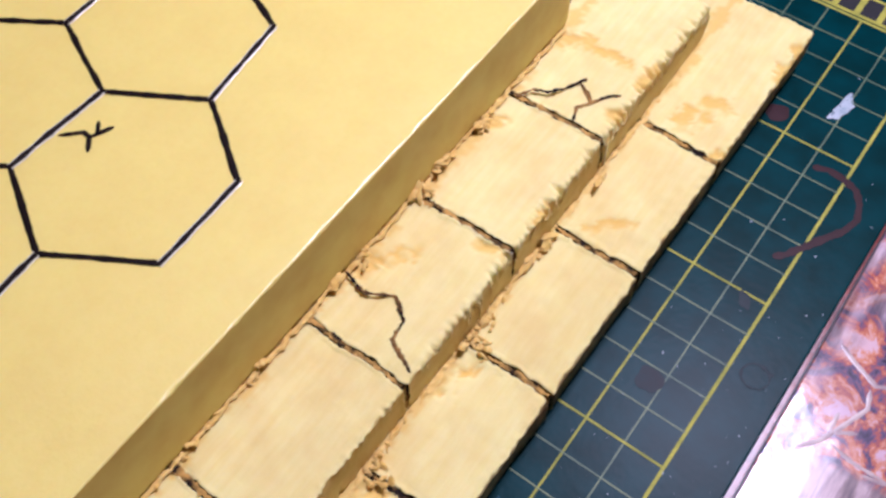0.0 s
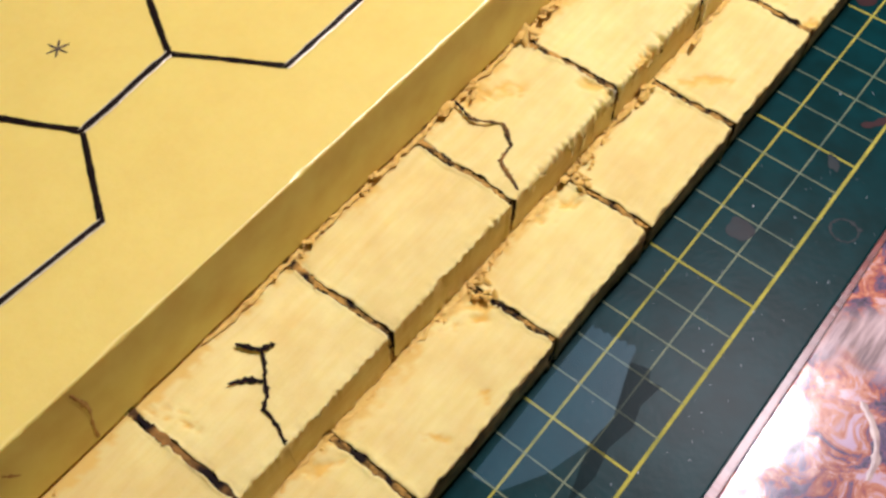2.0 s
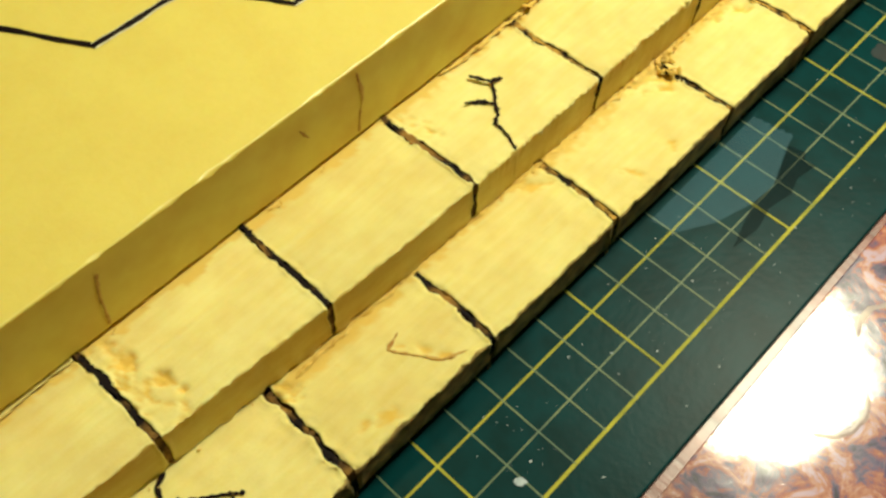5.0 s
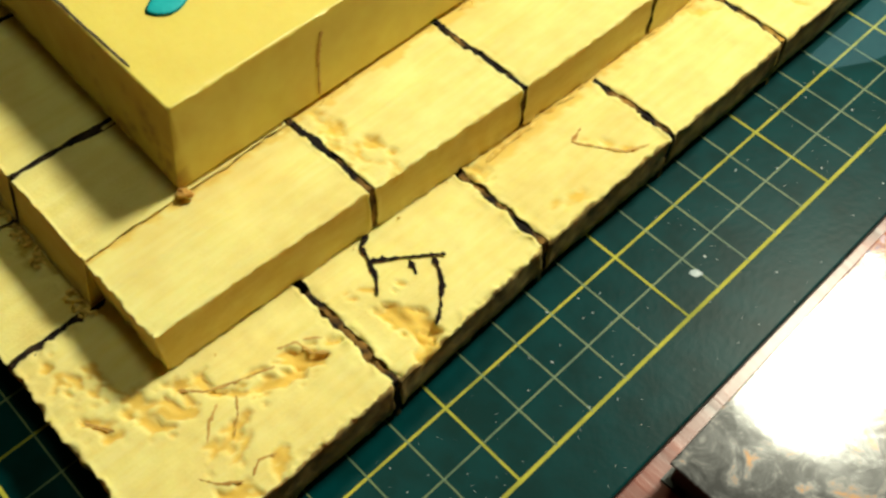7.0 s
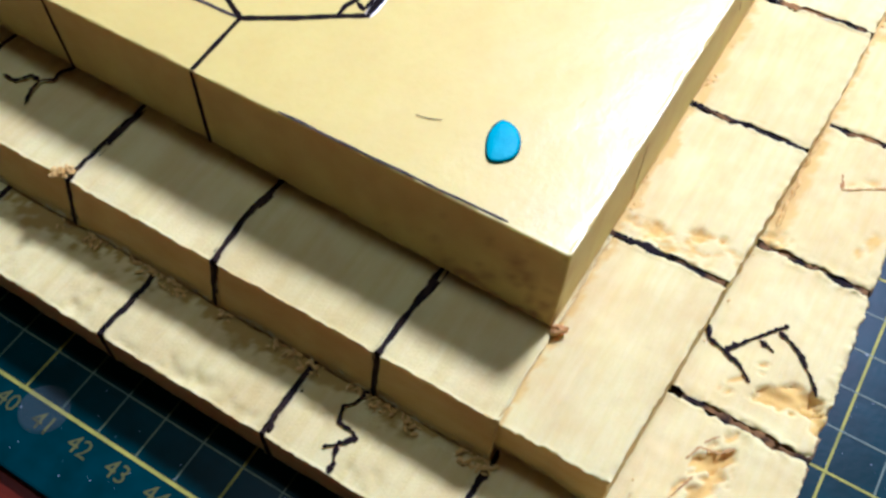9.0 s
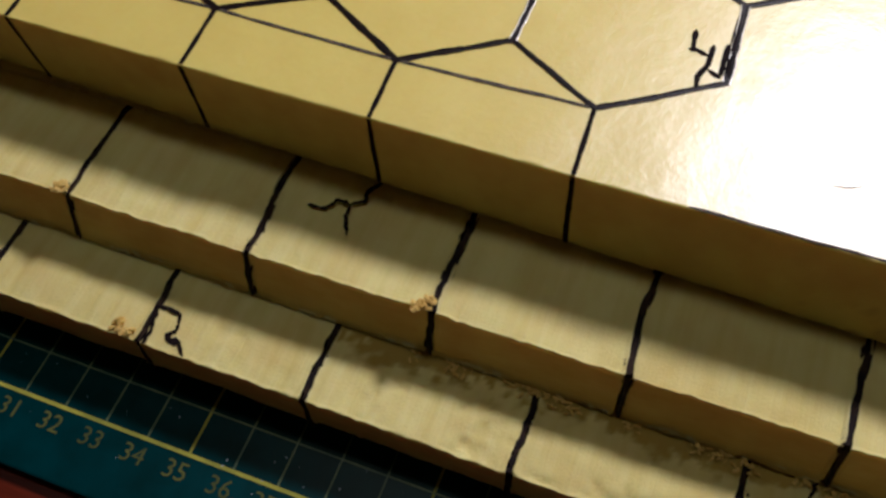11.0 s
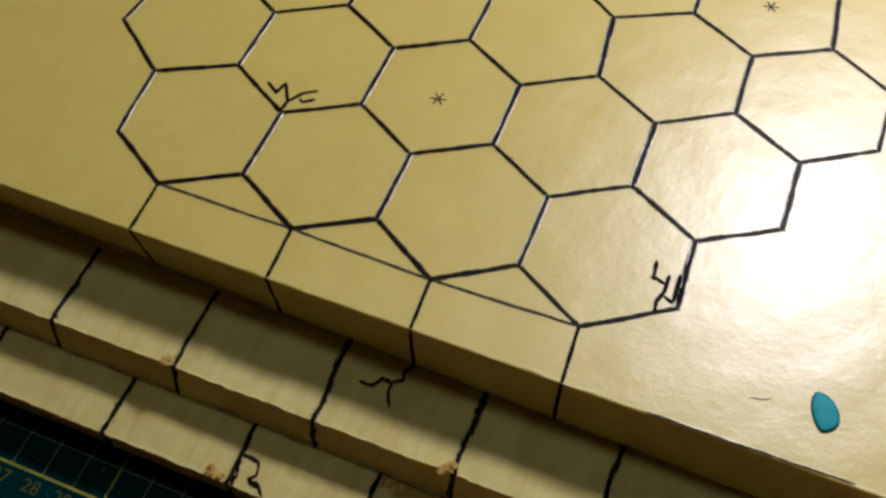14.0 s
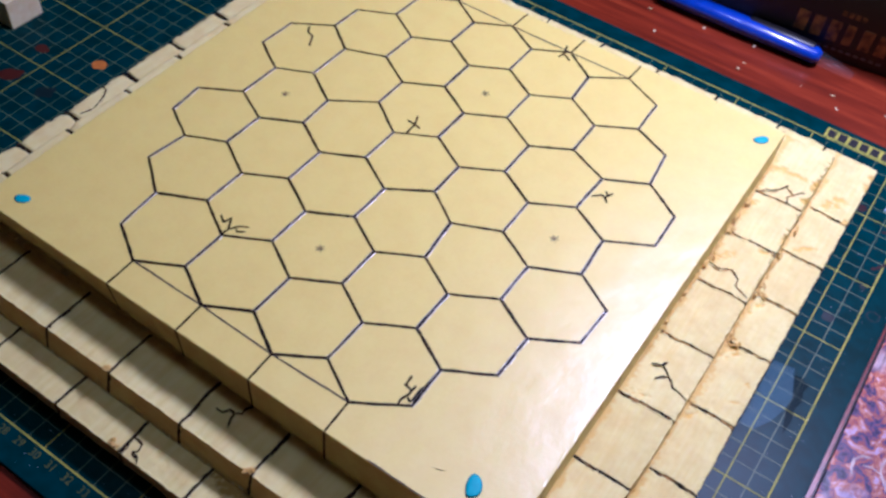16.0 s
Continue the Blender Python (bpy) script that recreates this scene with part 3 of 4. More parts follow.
A2_CHIPS = {5: [(49.85, 24.7, 0.25, 0.06, 1.8, 1.0, 0.0), (49.5, 24.1, 0.25, 0.09, 1.6, 1.2, 0.3), (51.5, 26.1, 0.2, 0.1, 1.5, 0.2)], 6: [(51.95, 27.6, 0.22, 0.12, 1.8, 1.4), (49.5, 29.0, 0.2, 0.08, 1.6, 1.2)],
            7: [(49.5, 32.3, 0.3, 0.07, 1.8, 0.7, 0.3), (50.75, 32.45, 0.2, 0.05, 2.4, 0.0, 0.3), (51.9, 32.5, 0.3, 0.12, 1.5, 1.2), (51.95, 31.0, 0.25, 0.14, 1.3, 0.4)]}
for i, (a, b) in enumerate(zip(A2, A2[1:])):
    brick(mid, 48.9 if i else 49.29, T2[2], a + (GAP_A if i else 0), b - GAP_A, Z1, Z2, 0.07, foam_along,
          saw=i >= 3, chips=A2_CHIPS.get(i, ()), flakes=A2_FLAKES.get(i, ()), pitch=0.07 if i == 1 else 0.1, keys=(a, b), inner=49.3)
    if i:
        joint_ink(mid, (49.1, a), (52.02 + lean(a), a), Z2, (1, 0), groove_torn if i > 3 else groove, down=Z1)
# side along x at low y, drawn joints
B1 = [15.5, 21.2, 25.28, 29.6, 33.42, 37.15, 41.4, 45.45, 49.45]
B1_CHIPS = {}
B1_CHIPS[4] = [(35.2, 0.2, 0.3, 0.04, 1.6, 0.2, 0.0)]
B1_CHIPS[5] = [(40.35, 0.55, 0.25, 0.1, 1.3, 0.3), (40.7, -0.05, 0.35, 0.07, 1.5, 0.6, 0.3), (40.5, -0.42, 0.3, 0.07, 1.8, 0.1, 0.3), (38.5, -0.1, 0.35, 0.05, 2.2, 1.2, 0.0), (38.8, 0.35, 0.2, 0.05)]
B1_CHIPS[6] = [(41.95, -0.5, 0.2, 0.07, 1.8, 0.1), (43.2, -0.42, 0.4, 0.08, 1.8, 0.25, 0.3), (43.7, -0.3, 0.35, 0.07, 1.6, 0.3, 0.3), (42.3, 0.7, 0.3, 0.05, 1.7, 1.2, 0.1), (44.6, -0.45, 0.3, 0.06, 1.7, 0.2, 0.2), (44.5, 1.0, 0.25, 0.06, 1.6, 0.1)]
B1_CHIPS[7] = [(46.3, 0.4, 0.35, 0.06, 1.5, 0.6, 0.1), (48.2, 0.8, 0.35, 0.07, 1.6, 0.2, 0.2), (47.6, -0.3, 0.35, 0.06, 1.8, 0.3, 0.1)]
for i, (a, b) in enumerate(zip(B1, B1[1:])):
    brick(low, a + (GAP_B if i else 0), b - GAP_B, T1[1], 1.75, 0.02, Z1, 0.06, foam_across, chips=B1_CHIPS.get(i, ()), wobble=0.04, along="x", pitch=0.16 if i < 4 else 0.08, keys=(a, b), ragged=0.03, tint=0.05, inner=1.15 if i > 4 else None, reach=0.6, most=0.9)
    joint_ink(low, (b, 1.7), (b, T1[1]), Z1, (0, -1), groove_ink, sunk=0.045)
B2 = [17.9, 23.05, 27.12, 31.0, 35.13, 39.1, 42.88, 46.8, 49.30]
for i, (a, b) in enumerate(zip(B2, B2[1:])):
    brick(mid, a + (GAP_B if i else 0), b - (GAP_B if i < 7 else -0.07), T2[1], 4.25 if i < 7 else 6.1, Z1, Z2, 0.045, foam_across, wobble=0.05, along="x", pitch=0.16, foot=0.3, keys=(a, b if i < 7 else b + 0.07), ragged=0.03)
    if i < 7:
        joint_ink(mid, (b, 4.2), (b, T2[1]), Z2, (0, -1), groove_ink, sunk=0.045, down=Z2 - 0.12)
        part("joint_ink", stroke_bm([(b + wave(b, T2[1]), T2[1] - 0.01, Z2 - 0.05), (b + wave(b, T2[1]) + 0.04, T2[1] - 0.3, Z1 + 0.02)], 0.1, up=(0, -1, 0.25), seed=b), groove_ink, mid)
# side along y at low x, rounded stones
L1 = [1.75, 5.0, 9.05, 12.3, 16.65, 20.35, 24.2, 28.2, 32.2, 37.4]
for a, b in zip(L1, L1[1:]):
    brick(low, T1[0], 18.3, a + GAP_A, b - GAP_A, 0.02, Z1, 0.3, foam_along, pitch=0.3, keys=(a, b))
    joint_ink(low, (18.0, b), (T1[0], b), Z1, (-1, 0), groove_ink)
L2 = [4.25, 6.55, 10.7, 14.75, 18.7, 22.7, 26.7, 30.7, 35.4]
for a, b in zip(L2, L2[1:]):
    brick(mid, T2[0], 20.8, a + GAP_A, b - GAP_A, Z1, Z2, 0.2, foam_along, pitch=0.3, keys=(a, b))
    joint_ink(mid, (20.6, b), (T2[0], b), Z2, (-1, 0), groove_ink, down=Z1)
# far side
F1 = [18.3, 20.3, 24.3, 28.35, 32.4, 36.35, 40.25, 44.23, 48.25, 51.2]
for a, b in zip(F1, F1[1:]):
    brick(low, a + GAP_B, b - GAP_B, 35.0, T1[3], 0.02, Z1, 0.1, foam_across, pitch=0.3, along="x", keys=(a, b))
    joint_ink(low, (b, 35.2), (b, T1[3]), Z1, (0, 1), groove_ink)
F2 = [20.8, 24.6, 28.7, 32.75, 36.8, 40.8, 44.7, 48.9]
for a, b in zip(F2, F2[1:]):
    brick(mid, a + GAP_B, b - GAP_B, 32.9, T2[3], Z1, Z2, 0.08, foam_across, pitch=0.3, along="x", keys=(a, b))
    joint_ink(mid, (b, 33.0), (b, T2[3]), Z2, (0, 1), groove_ink, sunk=0.03, down=Z1)

# top slab; its long face is cut slightly askew
def twist(x):
    return 0.24 - 0.55 * (x - 28.0) / 21.0


bm = grid_box(steps(T3[0], T3[2], EDGE, 0.14), steps(T3[1], T3[3], EDGE, 0.16), steps(Z2, Z3, EDGE, 0.13))
soften(bm, (T3[0], T3[1], Z2), (T3[2], T3[3], Z3), 0.06, 3.3, 0.012)
rim = random.Random(5)
for _ in range(34):
    chip(bm, T3[2] + 0.03, rim.uniform(5.0, 32.0), rim.uniform(0.07, 0.14), rim.uniform(0.05, 0.09), Z3, rim.random() * 9, 2.0, 1.57, tint=0.0)
chip(bm, T3[2], 4.6, 0.25, 0.05, Z3, 2.0, 1.8, 1.57, tint=0.0)
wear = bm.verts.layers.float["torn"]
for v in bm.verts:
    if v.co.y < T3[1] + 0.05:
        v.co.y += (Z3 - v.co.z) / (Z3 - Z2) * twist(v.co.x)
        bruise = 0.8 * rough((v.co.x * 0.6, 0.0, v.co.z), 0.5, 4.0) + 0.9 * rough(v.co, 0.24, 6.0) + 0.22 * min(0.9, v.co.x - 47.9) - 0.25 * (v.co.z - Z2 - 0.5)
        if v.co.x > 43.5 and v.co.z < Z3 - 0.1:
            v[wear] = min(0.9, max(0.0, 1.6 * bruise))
bm.normal_update()
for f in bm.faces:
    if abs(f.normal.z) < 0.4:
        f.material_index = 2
top = part("top_slab", bm, (foam_skin, foam_pale, foam_bounce_flank), model, "thick top foam slab with a smooth skin")

# ---- drawn hexagons ----
HEX, SIDE, CX, ROW1 = 4.06, 2.336, 34.92, 7.90
ROWS = [4, 5, 6, 5, 6, 5, 4]
# how the hand-drawn lattice bends, and the corners where the pen slipped
BEND = {(0, 0): (-0.06, -0.059), (0, 1): (-0.036, 0.005), (0, 2): (-0.04, -0.032), (0, 3): (0.058, -0.021), (1, 0): (-0.07, 0.081),
        (1, 1): (-0.304, 0.099), (1, 2): (-0.324, 0.046), (2, 0): (0.139, 0.268), (2, 1): (0.105, 0.079), (3, 0): (0.073, 0.014)}
SLIPS = {(-5, 2): (-0.15, 0.32), (-6, 7): (0.05, -0.33), (-5, 14): (0.02, 0.31), (-4, 13): (-0.18, 0.23), (2, 7): (-0.24, 0.12), (-3, 10): (-0.15, -0.22),
         (-6, 5): (0.27, 0.01), (3, 20): (-0.25, -0.01), (6, 13): (0.1, -0.04), (-2, 11): (0.01, 0.22), (-4, 11): (-0.15, -0.16),
         (1, 8): (0.02, 0.21), (-4, 1): (-0.21, 0.03), (2, 19): (-0.12, -0.16), (-5, 4): (0.09, 0.17), (-5, 8): (0.02, -0.18), (5, 16): (0.0, 0.17),
         (-1, -2): (0.06, 0.03), (1, -2): (0.06, -0.06), (4, -1): (0.1, 0.2), (4, 13): (0.14, 0.17), (5, 14): (0.22, 0.14), (5, 8): (0.15, -0.07),
         (6, 11): (0.11, 0.0), (6, 5): (-0.1, 0.0), (6, 7): (0.0, -0.12)}


def corner(k, j):
    """A corner of the lattice: k half widths and j half sides from its origin."""
    x, y = CX + k * HEX / 2, ROW1 + j * SIDE / 2
    u, v = (x - 34.9) / 14, (y - 18.0) / 14
    for (p, q), (dx, dy) in BEND.items():
        x, y = x + dx * u**p * v**q, y + dy * u**p * v**q
    dx, dy = SLIPS.get((k, j), (0.0, 0.0))
    return x + dx, y + dy


edges = set()
for r, n in enumerate(ROWS):
    for c in range(n):
        ring = [(2 * c - n + 1 + i, 3 * r + j) for i, j in ((0, 2), (1, 1), (1, -1), (0, -2), (-1, -1), (-1, 1))]
        edges |= {tuple(sorted(e)) for e in zip(ring, ring[1:] + ring[:1])}


def drawn(name, points, width, z, mat=ink, parent=top, seed=0.0, **more):
    return part(name, stroke_bm([(x, y, z) for x, y in points], width, seed=seed, **more), mat, parent)


rng = random.Random(7)
for n, (a, b) in enumerate(sorted(edges)):
    p, q = Vector(corner(*a)), Vector(corner(*b))
    run = (q - p) * 0.02
    # Only lines along y get the pale lip that paints their glint.
    drawn("marker_line", [p - run, q + run], rng.uniform(0.115, 0.155), Z3, (ink_line, foam_pressed_glint), seed=n * 0.71, pitch=0.1, taper=0.9, lip=0.013 if a[0] == b[0] else 0.0)
for sign, row, edge in ((-1, -2, T3[1]), (1, 20, T3[3])):
    foot = [corner(k, row) for k in (-3, -1, 1, 3)]
    for n, (x, y) in enumerate(foot):
        drawn("marker_line", [(x, y), (x + 0.06, edge - sign * 0.03)], 0.1, Z3, seed=n + 20.0 * sign, taper=0.95)
        if n < 3:
            drawn("pencil_line", [(x + 0.1, y), (foot[n + 1][0] - 0.1, foot[n + 1][1])], 0.085, Z3, pencil, seed=n + 31.0 * sign, taper=0.8)
        if sign < 0:
            part("marker_line", stroke_bm([(x + 0.06, edge - 0.004, Z3 - 0.01), (x + 0.1, edge + twist(x), Z2 + 0.02)], 0.1, up=(0, -1, twist(x) / 2.05), lift=0.012, taper=0.95, seed=n + 50.0), ink, top)

NEAR_MARKS = [
    [(29.9, 9.94), (30.32, 9.62), (30.42, 10.06), (30.77, 9.45), (30.71, 8.95)],
    [(30.77, 9.45), (31.06, 9.91), (31.45, 10.14)],
    [(31.06, 9.7), (31.19, 9.59), (31.51, 9.83)],
    [(42.22, 8.14), (42.28, 7.65), (42.59, 7.53)],
    [(42.19, 7.62), (42.34, 7.57)],
    [(42.64, 7.84), (42.64, 7.3), (42.51, 6.95), (42.54, 6.59)],
    [(42.65, 7.18), (42.93, 7.03)],
    [(42.97, 8.9), (42.98, 8.2), (43.06, 7.1)],
    [(42.89, 7.95), (42.92, 7.09)],
    [(42.95, 8.4), (42.99, 7.1)],
]
FAR_MARKS = [
    [(43.16, 21.98), (43.55, 22.35), (43.74, 22.33), (44.02, 22.04)],
    [(43.74, 22.33), (43.98, 22.84)],
    [(43.6, 22.76), (43.85, 22.47)],
    [(33.39, 19.89), (33.36, 20.69), (33.1, 21.31)],
    [(33.36, 20.69), (32.86, 20.73)],
    [(33.36, 20.69), (33.75, 20.6)],
    [(36.29, 31.63), (36.55, 30.85), (36.4, 30.4)],
    [(36.55, 30.85), (37.1, 30.5)],
    [(23.92, 23.58), (24.18, 23.13), (24.6, 23.01), (25.05, 22.21)],
]
for n, m in enumerate(NEAR_MARKS + FAR_MARKS):
    drawn("crack_mark", m, 0.11, Z3, seed=n + 70.0, pitch=0.1)
for n, (x, y) in enumerate([(34.84, 11.16), (43.13, 18.4), (26.64, 18.31), (34.89, 25.1)]):
    for a in (0.2, 1.25, 2.3):
        drawn("star_mark", [(x - 0.26 * math.cos(a), y - 0.26 * math.sin(a)), (x + 0.26 * math.cos(a), y + 0.26 * math.sin(a))], 0.05, Z3, pencil, seed=n + a, pitch=0.1)
drawn("pencil_line", [(45.3, 5.22), (45.55, 5.27), (45.8, 5.38)], 0.02, Z3, pencil, seed=95.0)
drawn("pencil_line", [(43.05, 3.95), (45.3, 3.95), (48.0, 3.99)], 0.06, Z3, pencil, seed=91.0)

# ---- cracks drawn on the steps ----
DRAWN_SIDE = [
    (Z2, mid, [(37.06, 3.93), (36.87, 3.65), (36.9, 3.36), (36.65, 3.2), (36.37, 3.26), (36.22, 2.94), (35.83, 2.93)]),
    (Z2, mid, [(36.66, 3.18), (36.67, 2.92), (36.87, 2.49)]),
    (Z1, low, [(33.41, 0.25), (33.69, 0.3), (34.01, 0.24), (34.1, -0.07), (33.99, -0.24), (34.02, -0.32), (34.28, -0.34), (34.49, -0.58)]),
    (Z1, low, [(33.46, 0.19), (33.6, -0.3), (33.58, -0.6)]),
    (Z1, low, [(46.78, 1.3), (46.68, 1.17), (46.59, 0.82), (46.43, 0.67), (46.55, 0.36), (46.8, 0.36), (47.06, 0.28), (46.77, -0.02), (46.56, -0.19)]),
    (Z1, low, [(46.79, -0.04), (46.92, -0.36), (46.95, -0.58)]),
    (Z1, low, [(15.6, 15.05), (16.0, 14.95), (16.3, 14.5), (16.64, 13.46), (16.4, 12.67)]),
]
CARVED_SIDE = [
    (Z1, low, [(52.22, 5.62), (52.67, 6.21), (52.95, 6.58), (53.12, 6.8)]),
    (Z1, low, [(53.01, 6.57), (53.35, 6.45), (53.61, 6.24), (53.9, 5.91), (54.13, 5.57)]),
    (Z1, low, [(52.74, 6.18), (53.08, 6.07)]),
    (Z1, low, [(51.75, 6.0), (51.85, 5.7), (52.22, 5.6), (52.6, 5.45), (52.92, 5.2)]),
    (Z2, mid, [(49.8, 16.4), (50.05, 16.5), (50.3, 16.62), (50.42, 16.88)]),
    (Z2, mid, [(50.3, 16.62), (50.55, 16.45), (50.8, 16.2), (51.05, 16.05), (51.2, 15.8), (51.6, 15.72), (52.0, 15.55)]),
    (Z2, mid, [(50.3, 15.72), (50.5, 15.98), (50.8, 16.2)]),
    (Z2, mid, [(49.3, 23.75), (49.93, 23.57), (50.59, 23.91), (51.08, 23.52), (51.12, 23.04), (51.91, 22.67)]),
    (Z2, mid, [(49.55, 29.94), (49.81, 30.36), (50.14, 30.47), (50.41, 30.81), (50.69, 31.4)]),
    (Z2, mid, [(50.65, 31.2), (51.01, 30.97), (51.16, 30.8), (51.38, 31.2), (51.64, 31.42)]),
    (Z2, mid, [(51.16, 30.8), (50.94, 30.5), (51.11, 30.09)]),
]
for n, (z, tier, m) in enumerate(DRAWN_SIDE + CARVED_SIDE):
    part("crack_mark", stroke_bm([(x, y, z) for x, y in m], 0.08, seed=n + 110.0, pitch=0.06, lift=0.012, uneven=0.7), groove if m[0][0] > 49 and m[0][1] > 20 else ink, tier)

# ---- things on and round the model ----
for n, (x, y, r, st, tu) in enumerate([(46.95, 5.47, 0.44, 1.2, 1.86), (22.05, 5.1, 0.36, 1.1, 0.4), (48.35, 31.4, 0.38, 1.2, 0.9)]):
    thing("blue_tack", blob_bm(x, y, Z3, r, 0.05, n + 1.0, st, tu, uneven=0.1, flat=0.5), tack_blue, (x, y, Z3), "pressed blob of turquoise blue tack on the foam slab", "putty", group="blobs of blue tack")

book = empty_thing("book", 70, 22, TABLE_Z, label="glossy book with a dark fiery printed cover lying on the table", category="book")
book_at = pose(58.74, 7.0, 0, 0, 0, 0.62)
for name, bm, m in (("page_block", box_bm(0.12, 0.12, TABLE_Z + 0.06, 20.8, 29.6, 0.53), paper), ("cover", box_bm(0, 0, 0.53, 21, 29.8, 0.60, 0.03), cover_print),
                    ("back_cover", box_bm(0, 0, TABLE_Z, 21, 29.8, TABLE_Z + 0.06), black_card)):
    bmesh.ops.transform(bm, matrix=book_at, verts=bm.verts)
    part(name, bm, m, book, smooth=False)


# bone-pale curved shapes printed on the cover
bone_print = plain_material("bone_print", (0.52, 0.40, 0.34), 0.3, (0.26, 0.17, 0.17), 200, 0.1, spec=0.25)
cover = [ob for ob in book.children if ob.name.startswith("cover")][0]
HORNS = [[(58.84, 29.7), (59.23, 29.46), (59.9, 29.17), (60.4, 29.4)], [(59.83, 29.03), (59.97, 28.56), (59.69, 27.86), (59.43, 27.27), (59.09, 26.86)], [(59.66, 27.35), (60.24, 27.23), (61.2, 27.24)]]
curl = random.Random(23)
for _ in range(11):
    x, y, a, bend = curl.uniform(59.8, 64.0), curl.uniform(9.5, 33.0), curl.uniform(0, 6.28), curl.choice((-1, 1)) * curl.uniform(0.25, 0.6)
    run = [(x, y)]
    for _ in range(4):
        x, y, a = x + 0.45 * math.cos(a), y + 0.45 * math.sin(a), a + bend
        run.append((max(59.5, x), max(8.0, y)))
    HORNS.append(run)
for n, run in enumerate(HORNS):
    part("printed_horn", stroke_bm([(x, y, 0.601) for x, y in run], curl.uniform(0.08, 0.18), seed=n + 300.0, lift=0.004, pitch=0.12, taper=0.2, uneven=0.5), bone_print, cover, "pale bone-coloured printed curl")


def flat_bm(points, z0, z1):
    bm = bmesh.new()
    lo, hi = [bm.verts.new((x, y, z0)) for x, y in points], [bm.verts.new((x, y, z1)) for x, y in points]
    bm.faces.new(hi)
    bm.faces.new(list(reversed(lo)))
    for i in range(len(points)):
        j = (i + 1) % len(points)
        bm.faces.new((lo[i], lo[j], hi[j], hi[i]))
    bmesh.ops.recalc_face_normals(bm, faces=bm.faces)
    return bm


tape = empty_thing("adhesive_tape", 55.5, 20, 0.0, label="piece of clear tape with a folded corner stuck on the mat", category="tape")
part("strip", flat_bm([(54.45, 17.9), (55.1, 18.05), (55.6, 18.9), (55.93, 20.0), (56.0, 20.8), (55.57, 22.1)] + [(55.5 - 0.1 * k, 22.45 - 0.015 * k + (0.09 if k % 2 else 0.0)) for k in range(12)], 0.009, 0.016), film, tape, smooth=False)
part("fold", flat_bm([(56.32, 18.6), (56.44, 19.5), (56.3, 20.2), (56.45, 20.9), (56.3, 21.4), (56.42, 22.06), (56.15, 21.98), (56.0, 22.25), (55.57, 22.12), (56.0, 20.8), (55.93, 20.0)], 0.017, 0.024), film_dark, tape, "dark folded flap", smooth=False)

disc = bmesh.new()
bmesh.ops.create_cone(disc, cap_ends=True, segments=40, radius1=0.55, radius2=0.5, depth=0.08, matrix=Matrix.Translation((40.7, -2.15, 0.05)))
thing("plastic_disc", disc, clear_plastic, (40.7, -2.15, 0.01), "small clear plastic disc lying on the mat edge", "disc", smooth=False)

# paint and marks on the mat
stain_dark = plain_material("dark_stain", (0.001, 0.010, 0.012), 0.55, (0.001, 0.014, 0.016), spec=0.25)
stain_brown = plain_material("brown_stain", (0.008, 0.010, 0.011), 0.55, (0.004, 0.015, 0.018), spec=0.25, scale=200)
stain_maroon = plain_material("maroon_paint", (0.035, 0.010, 0.010), 0.5, spec=0.15)
stain_red = plain_material("red_paint", (0.07, 0.014, 0.008), 0.5, spec=0.15)
stain_orange = plain_material("orange_paint", (0.55, 0.18, 0.02), 0.5, spec=0.15)
STAINS = [(55.69, 26.66, 0.32, 1.05, 0.3, stain_brown), (56.5, 29.8, 0.14, 1.9, 2.2, stain_dark), (56.43, 10.92, 0.09, 1.5, 0.6, white_paint),
          (56.3, 11.4, 0.03, 1.0, 0.0, white_paint), (54.5, 35.5, 0.3, 1.2, 0.5, stain_maroon),
          (57.92, 28.39, 0.05, 1.3, 0.9, stain_dark), (36.2, -3.0, 0.3, 1.5, 1.2, stain_red),
          (12.5, 17.3, 0.42, 1.2, 0.4, stain_orange), (9.2, 13.4, 0.5, 1.6, 0.8, stain_red), (8.8, 16.2, 0.35, 1.3, 0.2, stain_red), (12.0, 13.6, 0.5, 1.2, 0.9, stain_dark)]
for n, (x, y, r, st, tu, m) in enumerate(STAINS):
    part("paint_stain", blob_bm(x, y, 0.0085, r, 0.003, n + 40.0, st, tu, 22, 2, 0.5), m, cutting_mat)
ring = [(57.63 + 0.34 * math.cos(a * 0.4488), 28.15 + 0.32 * math.sin(a * 0.4488), 0.009) for a in range(15)]
part("paint_stain", stroke_bm(ring, 0.05, seed=71.0, lift=0.002, pitch=0.08, uneven=0.8), stain_dark, cutting_mat, "dark dried ring")
hook = [(56.1, 34.4), (56.5, 34.55), (56.9, 34.5), (57.35, 34.35), (57.6, 34.0), (57.75, 33.5), (57.6, 33.0), (57.3, 32.5), (57.0, 32.0), (56.75, 31.55), (56.5, 31.3)]
part("paint_stain", stroke_bm([(x, y, 0.009) for x, y in hook], 0.2, seed=72.0, lift=0.002, pitch=0.1, uneven=0.5), stain_maroon, cutting_mat, "brown brushed curl of dried paint")
for k in range(4):
    part("paint_stain", stroke_bm([(55.72 + 0.07 * k, 36.1 + 0.05 * k, 0.009), (55.9 + 0.08 * k, 37.3 - 0.12 * k, 0.009)], 0.1, seed=73.0 + k, lift=0.002, pitch=0.06, uneven=0.9), white_paint, cutting_mat, "smear of white paint")
fleck = random.Random(11)
